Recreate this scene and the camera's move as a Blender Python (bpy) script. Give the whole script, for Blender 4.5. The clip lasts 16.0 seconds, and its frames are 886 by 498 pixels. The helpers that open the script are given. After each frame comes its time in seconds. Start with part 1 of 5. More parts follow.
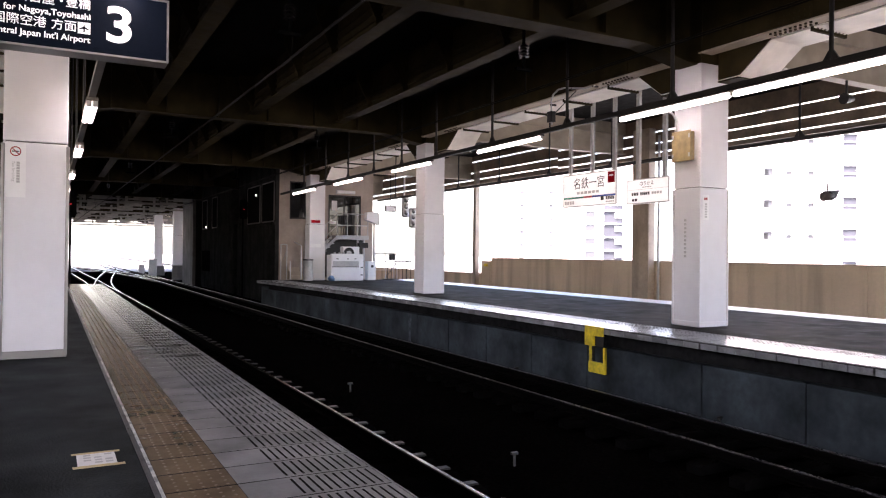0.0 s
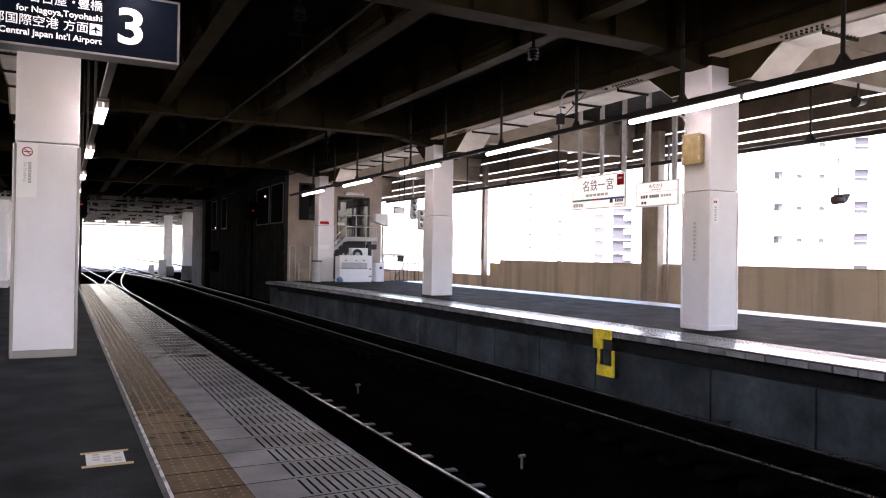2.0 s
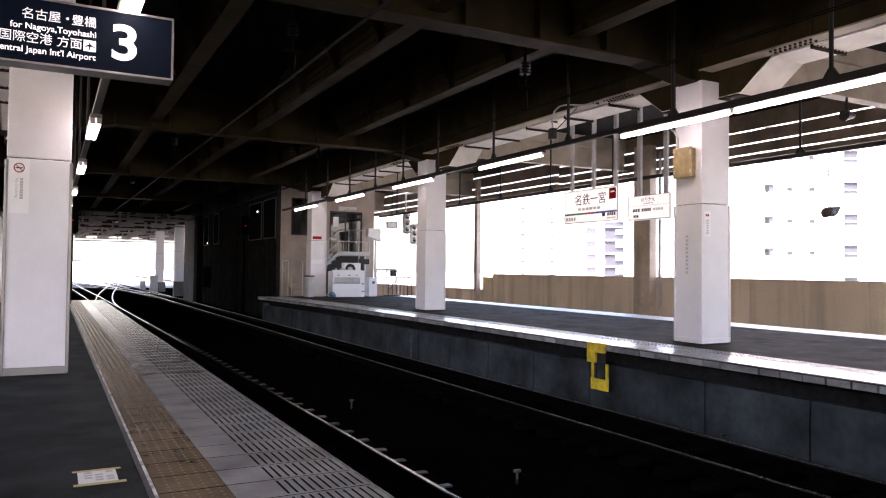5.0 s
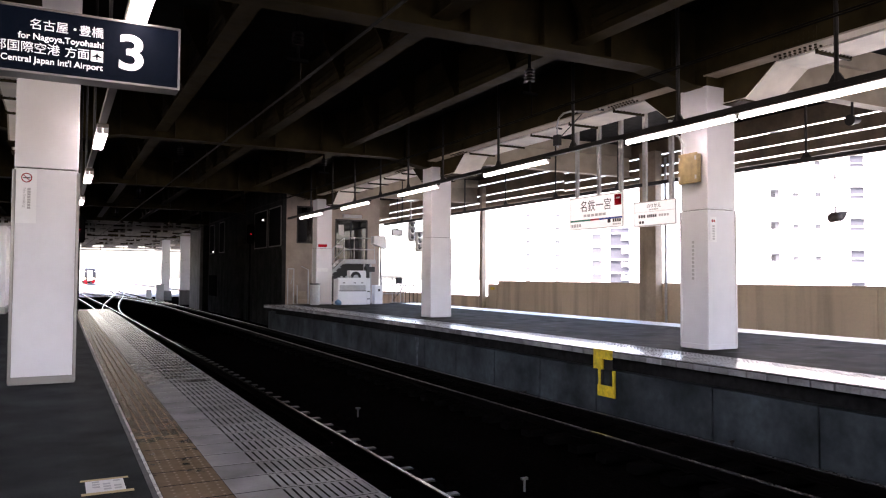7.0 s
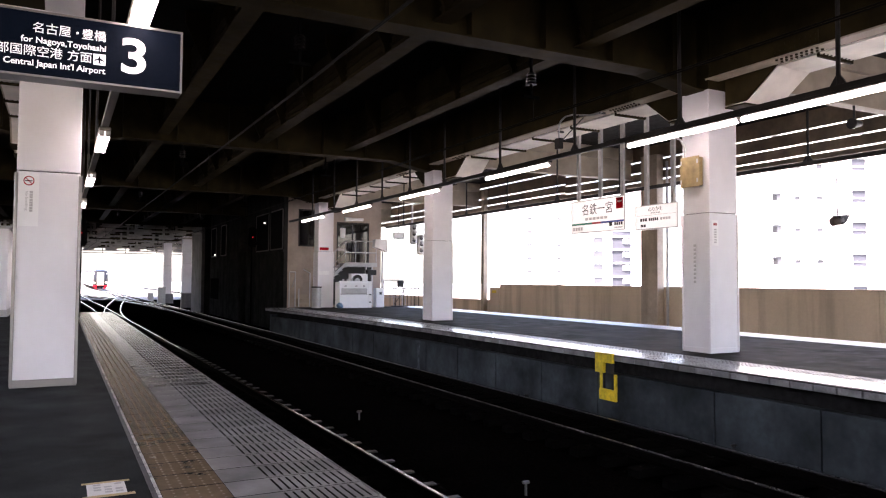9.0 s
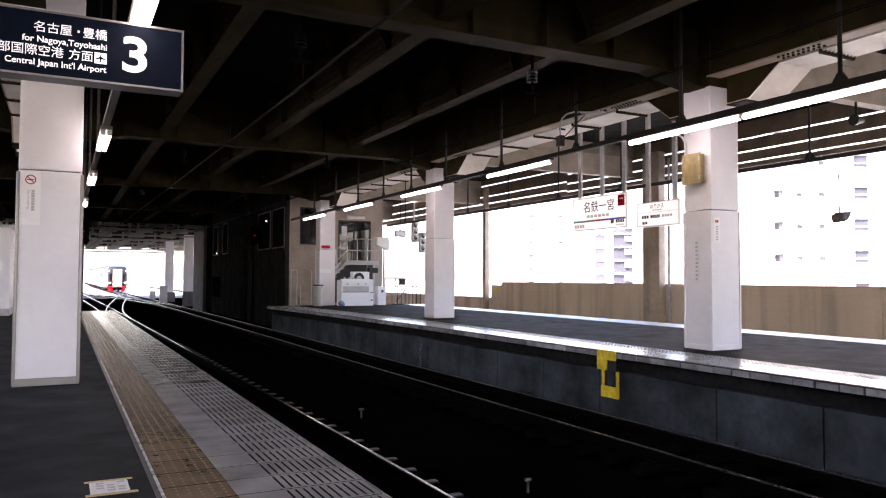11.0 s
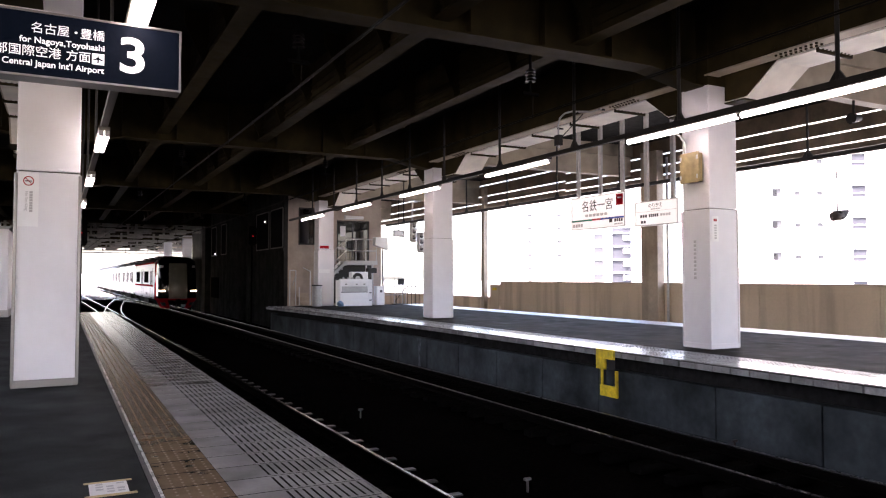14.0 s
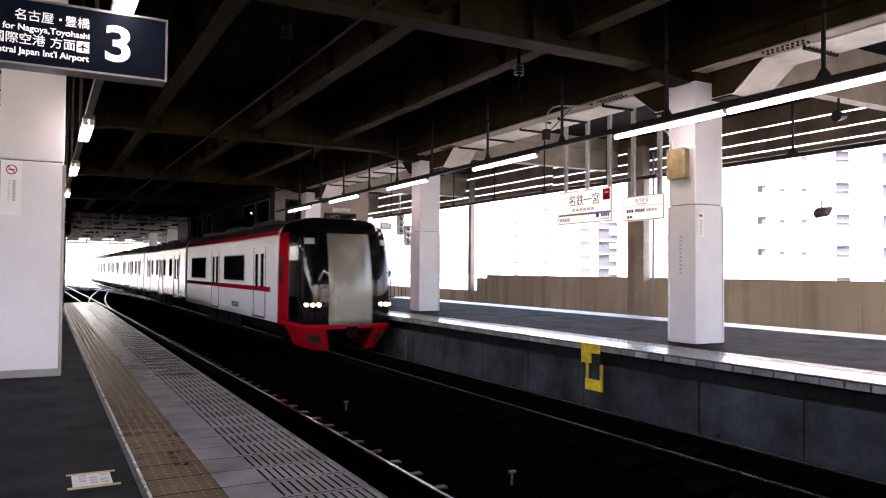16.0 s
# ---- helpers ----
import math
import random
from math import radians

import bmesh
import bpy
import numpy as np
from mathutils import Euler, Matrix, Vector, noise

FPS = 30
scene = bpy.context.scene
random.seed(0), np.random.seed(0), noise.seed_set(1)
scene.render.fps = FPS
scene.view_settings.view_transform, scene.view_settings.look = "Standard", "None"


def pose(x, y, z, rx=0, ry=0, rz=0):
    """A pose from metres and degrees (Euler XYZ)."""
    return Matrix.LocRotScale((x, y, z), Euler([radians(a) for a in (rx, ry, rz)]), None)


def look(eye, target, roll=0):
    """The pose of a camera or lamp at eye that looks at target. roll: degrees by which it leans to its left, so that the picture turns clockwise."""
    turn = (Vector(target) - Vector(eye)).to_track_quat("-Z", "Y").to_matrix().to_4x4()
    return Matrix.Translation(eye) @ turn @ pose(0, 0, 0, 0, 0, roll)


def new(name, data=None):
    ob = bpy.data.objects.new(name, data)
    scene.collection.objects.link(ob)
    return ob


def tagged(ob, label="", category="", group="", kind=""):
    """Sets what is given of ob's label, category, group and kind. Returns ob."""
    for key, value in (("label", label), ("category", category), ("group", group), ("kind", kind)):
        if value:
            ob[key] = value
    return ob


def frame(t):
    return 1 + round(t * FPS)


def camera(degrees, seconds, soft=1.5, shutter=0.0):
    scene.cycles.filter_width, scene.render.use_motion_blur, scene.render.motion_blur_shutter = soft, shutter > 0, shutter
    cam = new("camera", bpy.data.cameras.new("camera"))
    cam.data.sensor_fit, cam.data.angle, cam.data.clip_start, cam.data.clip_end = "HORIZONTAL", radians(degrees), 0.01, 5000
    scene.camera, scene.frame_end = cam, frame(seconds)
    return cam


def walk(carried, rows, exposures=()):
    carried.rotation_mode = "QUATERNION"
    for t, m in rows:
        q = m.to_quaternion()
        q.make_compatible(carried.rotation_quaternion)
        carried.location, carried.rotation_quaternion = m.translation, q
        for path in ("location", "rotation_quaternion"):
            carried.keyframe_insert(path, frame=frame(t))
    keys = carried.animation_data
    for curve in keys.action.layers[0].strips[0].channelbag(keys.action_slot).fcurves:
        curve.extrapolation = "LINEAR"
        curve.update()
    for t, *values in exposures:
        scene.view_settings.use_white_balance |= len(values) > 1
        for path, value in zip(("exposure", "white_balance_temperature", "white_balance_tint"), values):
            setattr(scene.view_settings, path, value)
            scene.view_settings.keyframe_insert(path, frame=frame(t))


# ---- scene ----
cam = camera(62.0, 16.0, soft=1.15, shutter=0.3)
EYE = 1.4
# seconds, yaw, pitch, roll of a hand-held camera on the spot
TURNS = [
    (0.0, -28.03, 0.33, -0.63), (0.5, -27.92, 0.47, -0.65), (1.0, -27.74, 0.65, -0.79), (1.5, -27.52, 0.40, -0.91),
    (2.0, -27.38, 0.47, -0.93), (2.5, -27.77, 0.95, -1.17), (3.0, -27.77, 1.02, -0.89), (3.5, -27.88, 1.24, -0.58),
    (6.0, -27.94, 1.95, -0.67), (6.5, -27.66, 2.19, -0.39), (7.0, -27.54, 2.15, -0.33), (7.5, -27.32, 2.21, -0.35),
    (8.0, -27.47, 2.26, -0.44), (8.5, -27.35, 2.31, -0.29), (9.0, -27.42, 2.40, -0.38), (11.5, -27.30, 2.20, -0.20),
    (12.0, -27.42, 2.26, -0.20), (12.5, -27.28, 2.35, -0.09), (13.0, -27.29, 2.06, -0.27), (13.5, -27.39, 2.12, -0.06),
    (14.0, -27.39, 2.21, -0.01), (14.5, -27.62, 2.08, -0.28), (15.0, -27.79, 2.01, -0.32), (15.5, -27.96, 1.86, -0.22),
    (16.0, -28.42, 1.68, -0.48)]


def sway(t):
    return 0.022 if t < 4 else 0.0


walk(cam, [(t, pose(sway(t) * 0.88, -sway(t) * 0.47, EYE, 90 + p, r, y)) for t, y, p, r in TURNS],
     exposures=((0.0, 3.48, 6880, 26), (16.0, 3.48, 6880, 26)))

# ---- world and light ----
world = bpy.data.worlds.new("sky")
scene.world = world
world.use_nodes = True
wn = world.node_tree.nodes
sky = wn.new("ShaderNodeTexSky")
sky.sky_type, sky.sun_disc = "NISHITA", False
sky.sun_elevation, sky.sun_rotation = radians(52), radians(235)
sky.dust_density = 3.0
wn["Background"].inputs["Strength"].default_value = 0.15
world.node_tree.links.new(sky.outputs["Color"], wn["Background"].inputs["Color"])
sun = new("sun", bpy.data.lights.new("sun", "SUN"))
sun.data.energy, sun.data.angle, sun.data.color = 3.0, radians(0.6), (1.0, 0.96, 0.9)
sun.matrix_world = look((0, 0, 60), (0 - 30.8 * math.sin(radians(235)), 0 - 30.8 * math.cos(radians(235)), 60 - 39.4))


# ---- materials ----
def mat(name, color, rough=0.6, metal=0.0, grain=0.0, scale=20.0, stain=0.0, stain_scale=1.2, bump=0.0, streak=0.0,
        glow=0.0, glow_color=None, coat=0.0, vary=0.0, spec=0.5, local=False, rv=0.08):
    """A surface of one paint or stuff with fine grain, broad stains, vertical streaks and relief."""
    m = bpy.data.materials.new(name)
    m.use_nodes = True
    n, l = m.node_tree.nodes, m.node_tree.links
    b = n["Principled BSDF"]
    b.inputs["Roughness"].default_value = rough
    b.inputs["Metallic"].default_value = metal
    b.inputs["Specular IOR Level"].default_value = spec
    b.inputs["Coat Weight"].default_value = coat
    col = (*color, 1.0)
    b.inputs["Base Color"].default_value = col
    if glow:
        b.inputs["Emission Color"].default_value = (*(glow_color or color), 1.0)
        b.inputs["Emission Strength"].default_value = glow
    if not (grain or stain or bump or streak or vary):
        return m
    tc = n.new("ShaderNodeTexCoord")
    geo = n.new("ShaderNodeNewGeometry")
    val = None

    def mul(a, bb):
        x = n.new("ShaderNodeMath")
        x.operation = "MULTIPLY"
        l.new(a, x.inputs[0])
        l.new(bb, x.inputs[1])
        return x.outputs[0]

    def rng(src, lo, hi, a=0.3, bb=0.7):
        x = n.new("ShaderNodeMapRange")
        for k, v in ((1, a), (2, bb), (3, lo), (4, hi)):
            x.inputs[k].default_value = v
        l.new(src, x.inputs[0])
        return x.outputs[0]

    def tex(sc, detail=4.0, stretch=None):
        t = n.new("ShaderNodeTexNoise")
        t.inputs["Scale"].default_value = sc
        t.inputs["Detail"].default_value = detail
        src = tc.outputs["Object"] if local else geo.outputs["Position"]
        if stretch:
            mp = n.new("ShaderNodeMapping")
            mp.inputs["Scale"].default_value = stretch
            l.new(src, mp.inputs["Vector"])
            src = mp.outputs["Vector"]
        l.new(src, t.inputs["Vector"])
        return t.outputs["Fac"]

    fine = tex(scale, 6.0)
    if grain:
        val = rng(fine, 1 - grain, 1 + grain)
    if stain:
        s = rng(tex(stain_scale, 5.0), 1 - stain, 1 + 0.3 * stain)
        val = mul(val, s) if val else s
    if streak:
        s = rng(tex(1.0, 5.0, (1.4, 1.4, 0.12)), 1 - streak, 1.0, 0.36, 0.52)
        val = mul(val, s) if val else s
    if vary:
        oi = n.new("ShaderNodeObjectInfo")
        s = rng(oi.outputs["Random"], 1 - vary, 1 + vary, 0.0, 1.0)
        val = mul(val, s) if val else s
    if val:
        mx = n.new("ShaderNodeVectorMath")
        mx.operation = "SCALE"
        mx.inputs[0].default_value = color
        l.new(val, mx.inputs["Scale"])
        l.new(mx.outputs[0], b.inputs["Base Color"])
        l.new(rng(fine, max(0.02, rough - rv), min(1.0, rough + rv)), b.inputs["Roughness"])
    if bump:
        bp = n.new("ShaderNodeBump")
        bp.inputs["Strength"].default_value = bump
        bp.inputs["Distance"].default_value = 0.02
        l.new(fine, bp.inputs["Height"])
        l.new(bp.outputs["Normal"], b.inputs["Normal"])
    return m


ASPHALT = mat("asphalt", (0.028, 0.032, 0.032), 0.75, spec=0.07, grain=0.5, scale=55, stain=0.75, stain_scale=1.7, bump=0.4)
ASPHALT_R = mat("worn_asphalt", (0.022, 0.0195, 0.0175), 0.8, spec=0.03, grain=0.6, scale=2.6, stain=0.9, stain_scale=0.9, bump=0.06, rv=0.2)
TILE_GREY = mat("grey_tile", (0.36, 0.35, 0.335), 0.14, grain=0.04, scale=35, rv=0.01, stain=0.3, stain_scale=2.5, vary=0.12)
TILE_BROWN = mat("tactile_tile", (0.225, 0.162, 0.102), 0.22, spec=0.6, grain=0.03, scale=12, rv=0.02, stain=0.3, stain_scale=3, vary=0.1)
TILE_WHITE = mat("pale_tile", (0.22, 0.218, 0.215), 0.28, spec=0.12, grain=0.1, scale=40, stain=0.25, stain_scale=2, vary=0.1)
EDGE_TOP = mat("edge_tile_grey", (0.19, 0.187, 0.184), 0.27, spec=0.2, grain=0.15, scale=30, stain=0.35, stain_scale=2, vary=0.18)
GROOVE = mat("groove_dirt", (0.016, 0.015, 0.014), 0.95, spec=0.0, grain=0.3)
# Studs paler than the tile: part of their glint is in the colour.
STUD = mat("bright_stud", (0.27, 0.21, 0.15), 0.09, spec=1.0, grain=0.1, scale=60)
BORDER = mat("border_grey", (0.10, 0.10, 0.10), 0.35, grain=0.1, scale=20, stain=0.3, vary=0.1)
LINE = mat("dull_white_line", (0.75, 0.73, 0.70), 0.3, grain=0.2, scale=9, stain=0.5, stain_scale=5)
CAMG = mat("brown_grey_casing", (0.085, 0.07, 0.066), 0.5, spec=0.2, grain=0.1, scale=20)
STRIP = mat("white_line", (0.55, 0.54, 0.51), 0.35, grain=0.1, scale=15, stain=0.3, stain_scale=4)
# Ballast, sleepers and rail sides sunk near black: the pit's shade is in them.
SHADED_BALLAST = mat("ballast", (0.0036, 0.0032, 0.003), 0.95, spec=0.0, grain=0.7, scale=18, stain=0.4, bump=1.0)
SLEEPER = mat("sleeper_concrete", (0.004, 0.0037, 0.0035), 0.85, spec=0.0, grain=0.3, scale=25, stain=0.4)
RAIL_TOP = mat("rail_steel", (0.62, 0.61, 0.59), 0.2, 1.0, grain=0.04, scale=8, rv=0.03)
# Same rail steel, darkened: the far track's dark reflection is in the colour.
RAIL_SHADED = mat("shaded_rail_steel", (0.04, 0.037, 0.036), 0.28, 1.0, grain=0.1, scale=30)
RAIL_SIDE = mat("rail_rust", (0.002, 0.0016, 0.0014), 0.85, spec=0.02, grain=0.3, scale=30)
CONCRETE = mat("wall_concrete", (0.046, 0.057, 0.063), 0.8, spec=0.12, grain=0.2, scale=9, stain=0.75, stain_scale=1.1, bump=0.25, streak=0.12)
LIME = mat("lime_deposit", (0.10, 0.112, 0.125), 0.8, spec=0.1, grain=0.35, scale=14, stain=0.6, stain_scale=5, streak=0.4)
LIP = mat("lip_concrete", (0.24, 0.24, 0.245), 0.7, grain=0.2, scale=25, stain=0.4, stain_scale=3, vary=0.3)
WHITE = mat("white_panel", (0.74, 0.73, 0.75), 0.38, grain=0.02, scale=4, stain=0.08, stain_scale=0.9)
STEEL = mat("stainless_trim", (0.55, 0.55, 0.55), 0.35, 1.0, grain=0.03, scale=8)
# Ceiling and olive beam paint toned far darker, so roof shade sits in both.
CEIL = mat("shaded_ceiling", (0.006, 0.0055, 0.0045), 0.8, spec=0.1, grain=0.2, scale=6, stain=0.4)
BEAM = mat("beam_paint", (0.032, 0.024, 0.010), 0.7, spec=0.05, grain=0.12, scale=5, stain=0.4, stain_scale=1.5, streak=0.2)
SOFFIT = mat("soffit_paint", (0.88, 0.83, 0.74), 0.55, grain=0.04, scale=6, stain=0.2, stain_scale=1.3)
DARK = mat("dark_paint", (0.018, 0.017, 0.016), 0.5, spec=0.3, grain=0.2, scale=10)
PIPE = mat("grey_pipe", (0.46, 0.46, 0.45), 0.45, grain=0.1, scale=10, stain=0.2)
TAN = mat("tan_wall", (0.66, 0.53, 0.385), 0.85, grain=0.04, scale=12, stain=0.2, stain_scale=0.35, streak=0.3, bump=0.1)
TAN_COL = mat("tan_column", (0.46, 0.375, 0.285), 0.8, grain=0.1, scale=10, stain=0.25, streak=0.3)
SLAT_E = mat("brown_slat_paint", (0.25, 0.185, 0.125), 0.6, grain=0.15, scale=8, stain=0.35, streak=0.2)
SLAT = mat("slat_paint", (0.16, 0.14, 0.12), 0.6, grain=0.15, scale=8, stain=0.35, streak=0.2)
TUBE = mat("tube_light", (1, 0.97, 0.95), 0.4, glow=2.5, glow_color=(1.0, 0.93, 0.90))
NAVY = mat("navy_face", (0.0022, 0.0038, 0.0078), 0.5, spec=0.03, glow=0.003, glow_color=(0.02, 0.05, 0.13))
LETTER = mat("lit_lettering", (0.85, 0.85, 0.85), 0.4, glow=0.06, glow_color=(1, 1, 1))
INK = mat("ink", (0.03, 0.03, 0.035), 0.6)
PAPER = mat("paper", (0.75, 0.74, 0.72), 0.6, grain=0.05, scale=20)
LITSIGN = mat("lit_sign_face", (0.85, 0.85, 0.84), 0.4, glow=0.06, glow_color=(1, 1, 0.98))
# Concrete darkened to carry the shade band below the far platform's lip.
DIM = mat("dim_concrete", (0.018, 0.018, 0.018), 0.9, spec=0.0, grain=0.3, scale=8, stain=0.4)
SIGNW = mat("sign_white", (0.8, 0.8, 0.8), 0.4, grain=0.03, scale=5)
YELLOW = mat("yellow_paint", (0.75, 0.55, 0.02), 0.55, grain=0.15, scale=20, stain=0.3, stain_scale=5)
BEIGE = mat("beige_box", (0.40, 0.30, 0.14), 0.45, grain=0.1, scale=12, stain=0.4, stain_scale=3)
TAPE = mat("tape", (0.55, 0.42, 0.2), 0.6, grain=0.1)
RED = mat("red_paint", (0.36, 0.008, 0.016), 0.4, spec=0.0, grain=0.03, scale=8, stain=0.15, local=True, rv=0.03)
CARW = mat("car_white", (0.74, 0.75, 0.77), 0.3, spec=0.35, grain=0.01, scale=4, stain=0.06, stain_scale=0.6, local=True, rv=0.01)
CARS = mat("car_silver", (0.64, 0.65, 0.66), 0.24, 0.6, grain=0.02, scale=6, stain=0.1, local=True, rv=0.02)
WINDK = mat("train_window", (0.005, 0.005, 0.006), 0.12, spec=0.0)
ROOF = mat("car_roof", (0.016, 0.016, 0.016), 0.6, local=True, grain=0.2, scale=10, stain=0.3)
BLACKG = mat("black_gloss", (0.006, 0.006, 0.007), 0.05, spec=0.35)
TRUSS = mat("truss_paint", (0.38, 0.36, 0.33), 0.6, spec=0.2, grain=0.1, scale=4, stain=0.4)
# Light copy of the ballast: sunlight past the roof is put into it.
SUNLIT_BALLAST = mat("sunlit_ballast", (0.36, 0.35, 0.34), 0.95, spec=0.1, grain=0.4, scale=9, stain=0.4, bump=0.6)
BLACK = mat("flat_black", (0.004, 0.004, 0.004), 0.8, spec=0.0)
RIM = mat("dull_rim", (0.24, 0.23, 0.22), 0.4, 1.0)
# Beam steel made pale and warm: the light on it is in the colour.
MIDBEAM = mat("lightened_beam", (0.40, 0.34, 0.26), 0.6, spec=0.2, grain=0.06, scale=5, stain=0.25, stain_scale=1.5)
DOORG = mat("front_door_panel", (0.25, 0.24, 0.205), 0.25, grain=0.04, scale=3, stain=0.2, coat=0.3, local=True, rv=0.03)
# Bowl glows by itself in place of the headlight's yellow halo.
BOWL = mat("headlight_bowl", (0.9, 0.7, 0.3), 0.3, glow=0.16, glow_color=(1.0, 0.5, 0.09))
HEAD = mat("headlight", (1, 0.9, 0.6), 0.3, glow=22.0, glow_color=(1.0, 0.74, 0.40))
SIGRED = mat("signal_red", (0.3, 0.0, 0.0), 0.4, glow=0.06, glow_color=(1.0, 0.02, 0.04))
UNDER = mat("underframe", (0.006, 0.006, 0.006), 0.85, spec=0.03, local=True, grain=0.4, scale=12)
# Much darker than the office front: the backlit side's shade is painted in.
OFFSIDE = mat("shaded_office_side", (0.036, 0.0355, 0.035), 0.75, spec=0.0, grain=0.2, scale=6, stain=0.4, streak=0.3)
PIER = mat("pier_render", (0.16, 0.157, 0.153), 0.75, spec=0.1, grain=0.1, scale=6, stain=0.3, streak=0.2)
# Glow for the small bright reflections at the side windows.
GLINT = mat("glint_glow", (1, 0.95, 0.9), 0.4, glow=0.5, glow_color=(1.0, 0.93, 0.85))
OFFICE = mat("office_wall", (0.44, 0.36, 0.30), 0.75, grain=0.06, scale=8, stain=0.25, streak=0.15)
SIDEWIN = mat("side_window_glass", (0.012, 0.012, 0.013), 0.4, spec=0.0)
OFFWIN = mat("office_glass", (0.006, 0.006, 0.007), 0.04, spec=0.6)
BLUEPL = mat("blue_plastic", (0.10, 0.2, 0.33), 0.5)
FACADE = mat("facade_white", (0.82, 0.82, 0.82), 0.8, grain=0.05, scale=2, stain=0.1, stain_scale=0.3)
FWIN = mat("facade_window", (0.006, 0.0062, 0.0075), 0.3, grain=0.1, scale=2)
FPALE = mat("facade_pale_window", (0.055, 0.058, 0.065), 0.4)
# Blue-grey that paints the shade inside balconies and recesses.
FSHADE = mat("facade_shade", (0.032, 0.035, 0.046), 0.6, grain=0.1, scale=1)
GROUND = mat("city_ground", (0.25, 0.25, 0.24), 0.9, grain=0.2, scale=1.5, stain=0.3, stain_scale=0.1)
WIRE = mat("wire", (0.005, 0.0045, 0.004), 0.7, spec=0.1, grain=0.05)
MARKG = mat("dull_marker_steel", (0.07, 0.068, 0.065), 0.5, grain=0.2, scale=30)
PORC = mat("porcelain", (0.006, 0.005, 0.0045), 0.5, spec=0.05)


# ---- mesh helpers ----
def bx(bm, x0, x1, y0, y1, z0, z1, bevel=0.0):
    r = bmesh.ops.create_cube(bm, size=1.0)
    v = r["verts"]
    for w in v:
        w.co = Vector(((x0 + x1) / 2 + w.co.x * (x1 - x0), (y0 + y1) / 2 + w.co.y * (y1 - y0), (z0 + z1) / 2 + w.co.z * (z1 - z0)))
    if bevel:
        e = list({k for w in v for k in w.link_edges})
        bmesh.ops.bevel(bm, geom=e, offset=bevel, segments=2, affect="EDGES", profile=0.5)
    return bm


def box(*a, **k):
    return bx(bmesh.new(), *a, **k)


def rod(bm, p, q, r, seg=8, r2=None):
    p, q = Vector(p), Vector(q)
    m = Matrix.Translation((p + q) / 2) @ (q - p).to_track_quat("Z", "Y").to_matrix().to_4x4()
    bmesh.ops.create_cone(bm, cap_ends=True, segments=seg, radius1=r, radius2=r if r2 is None else r2, depth=(q - p).length, matrix=m)
    return bm


def prism(bm, poly, a, b, axis="y"):
    """A polygon swept along an axis from a to b. axis y: poly is (x, z); x: (y, z); z: (x, y)."""
    def at(p, s):
        return {"y": (p[0], s, p[1]), "x": (s, p[0], p[1]), "z": (p[0], p[1], s)}[axis]
    lo = [bm.verts.new(at(p, a)) for p in poly]
    hi = [bm.verts.new(at(p, b)) for p in poly]
    n = len(poly)
    bm.faces.new(lo), bm.faces.new(hi[::-1])
    for i in range(n):
        bm.faces.new((lo[i], hi[i], hi[(i + 1) % n], lo[(i + 1) % n]))
    bmesh.ops.recalc_face_normals(bm, faces=bm.faces[:])
    return bm


def mesh_of(name, bm, material, smooth=False):
    me = bpy.data.meshes.new(name)
    bm.to_mesh(me)
    bm.free()
    me.materials.append(material)
    if smooth:
        for p in me.polygons:
            p.use_smooth = True
    return me


def part(name, bm, material, parent=None, label="", smooth=False):
    ob = new(name, mesh_of(name, bm, material, smooth))
    ob.parent = parent
    if label:
        ob["label"] = label
    return ob


def thing(name, at, label, category, group="", kind=""):
    ob = new(name)
    ob.empty_display_size = 0.1
    ob.matrix_basis = pose(*at) if not isinstance(at, Matrix) else at
    return tagged(ob, label, category, group, kind)


def piece(name, me, parent, at):
    ob = new(name, me)
    ob.parent = parent
    ob.location = at
    return ob


def setting(name, bm, material, label, category):
    return tagged(part(name, bm, material), label, category, kind="structure")


def glyphs(text, size, bold, spacing):
    """The mesh of a short text set in the built-in font, from its left end."""
    cu = bpy.data.curves.new("text", "FONT")
    cu.body, cu.size, cu.align_x, cu.align_y, cu.extrude, cu.offset = text, size, "LEFT", "CENTER", 0.0008, bold
    cu.space_character = spacing
    tmp = bpy.data.objects.new("tmp", cu)
    me = bpy.data.meshes.new_from_object(tmp)
    bpy.data.objects.remove(tmp)
    return me


def reach(me):
    return max((v.co.x for v in me.vertices), default=0.0)


def words(text, size, material, parent, m, name="letter", align="LEFT", bold=0.0, spacing=1.0):
    """A line of writing, each character a part of its own."""
    total = reach(glyphs(text, size, bold, spacing))
    start = {"LEFT": 0.0, "CENTER": -total / 2, "RIGHT": -total}[align]
    out = []
    for i, ch in enumerate(text):
        if ch == " ":
            continue
        me = glyphs(ch, size, bold, spacing)
        dx = reach(glyphs(text[:i + 1], size, bold, spacing)) - reach(me)
        me.materials.clear()
        me.materials.append(material)
        ob = new(name, me)
        ob.parent = parent
        ob.matrix_basis = m @ Matrix.Translation((start + dx, 0, 0))
        out.append(ob)
    return out


# ---- ground, platforms, track pit ----
BAY, ROW0 = 12.35, 10.75          # column spacing along the track, first column row
setting("ground", box(-900, 900, -500, 1500, -6.2, -6.0), GROUND, "pale city ground below the viaduct", "ground")
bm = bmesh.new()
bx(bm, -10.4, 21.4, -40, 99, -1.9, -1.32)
setting("viaduct_deck", bm, SHADED_BALLAST, "viaduct deck under the tracks, the pit's shade in its colour", "deck")

setting("viaduct_deck_open", box(-10.4, 21.4, 99, 420, -1.9, -1.33), SUNLIT_BALLAST, "ballast beyond the roof, its sunlight put into a pale colour", "deck")

bm = bmesh.new()
bx(bm, -6.0, 1.86, -40, 33.2, -1.32, -0.045)
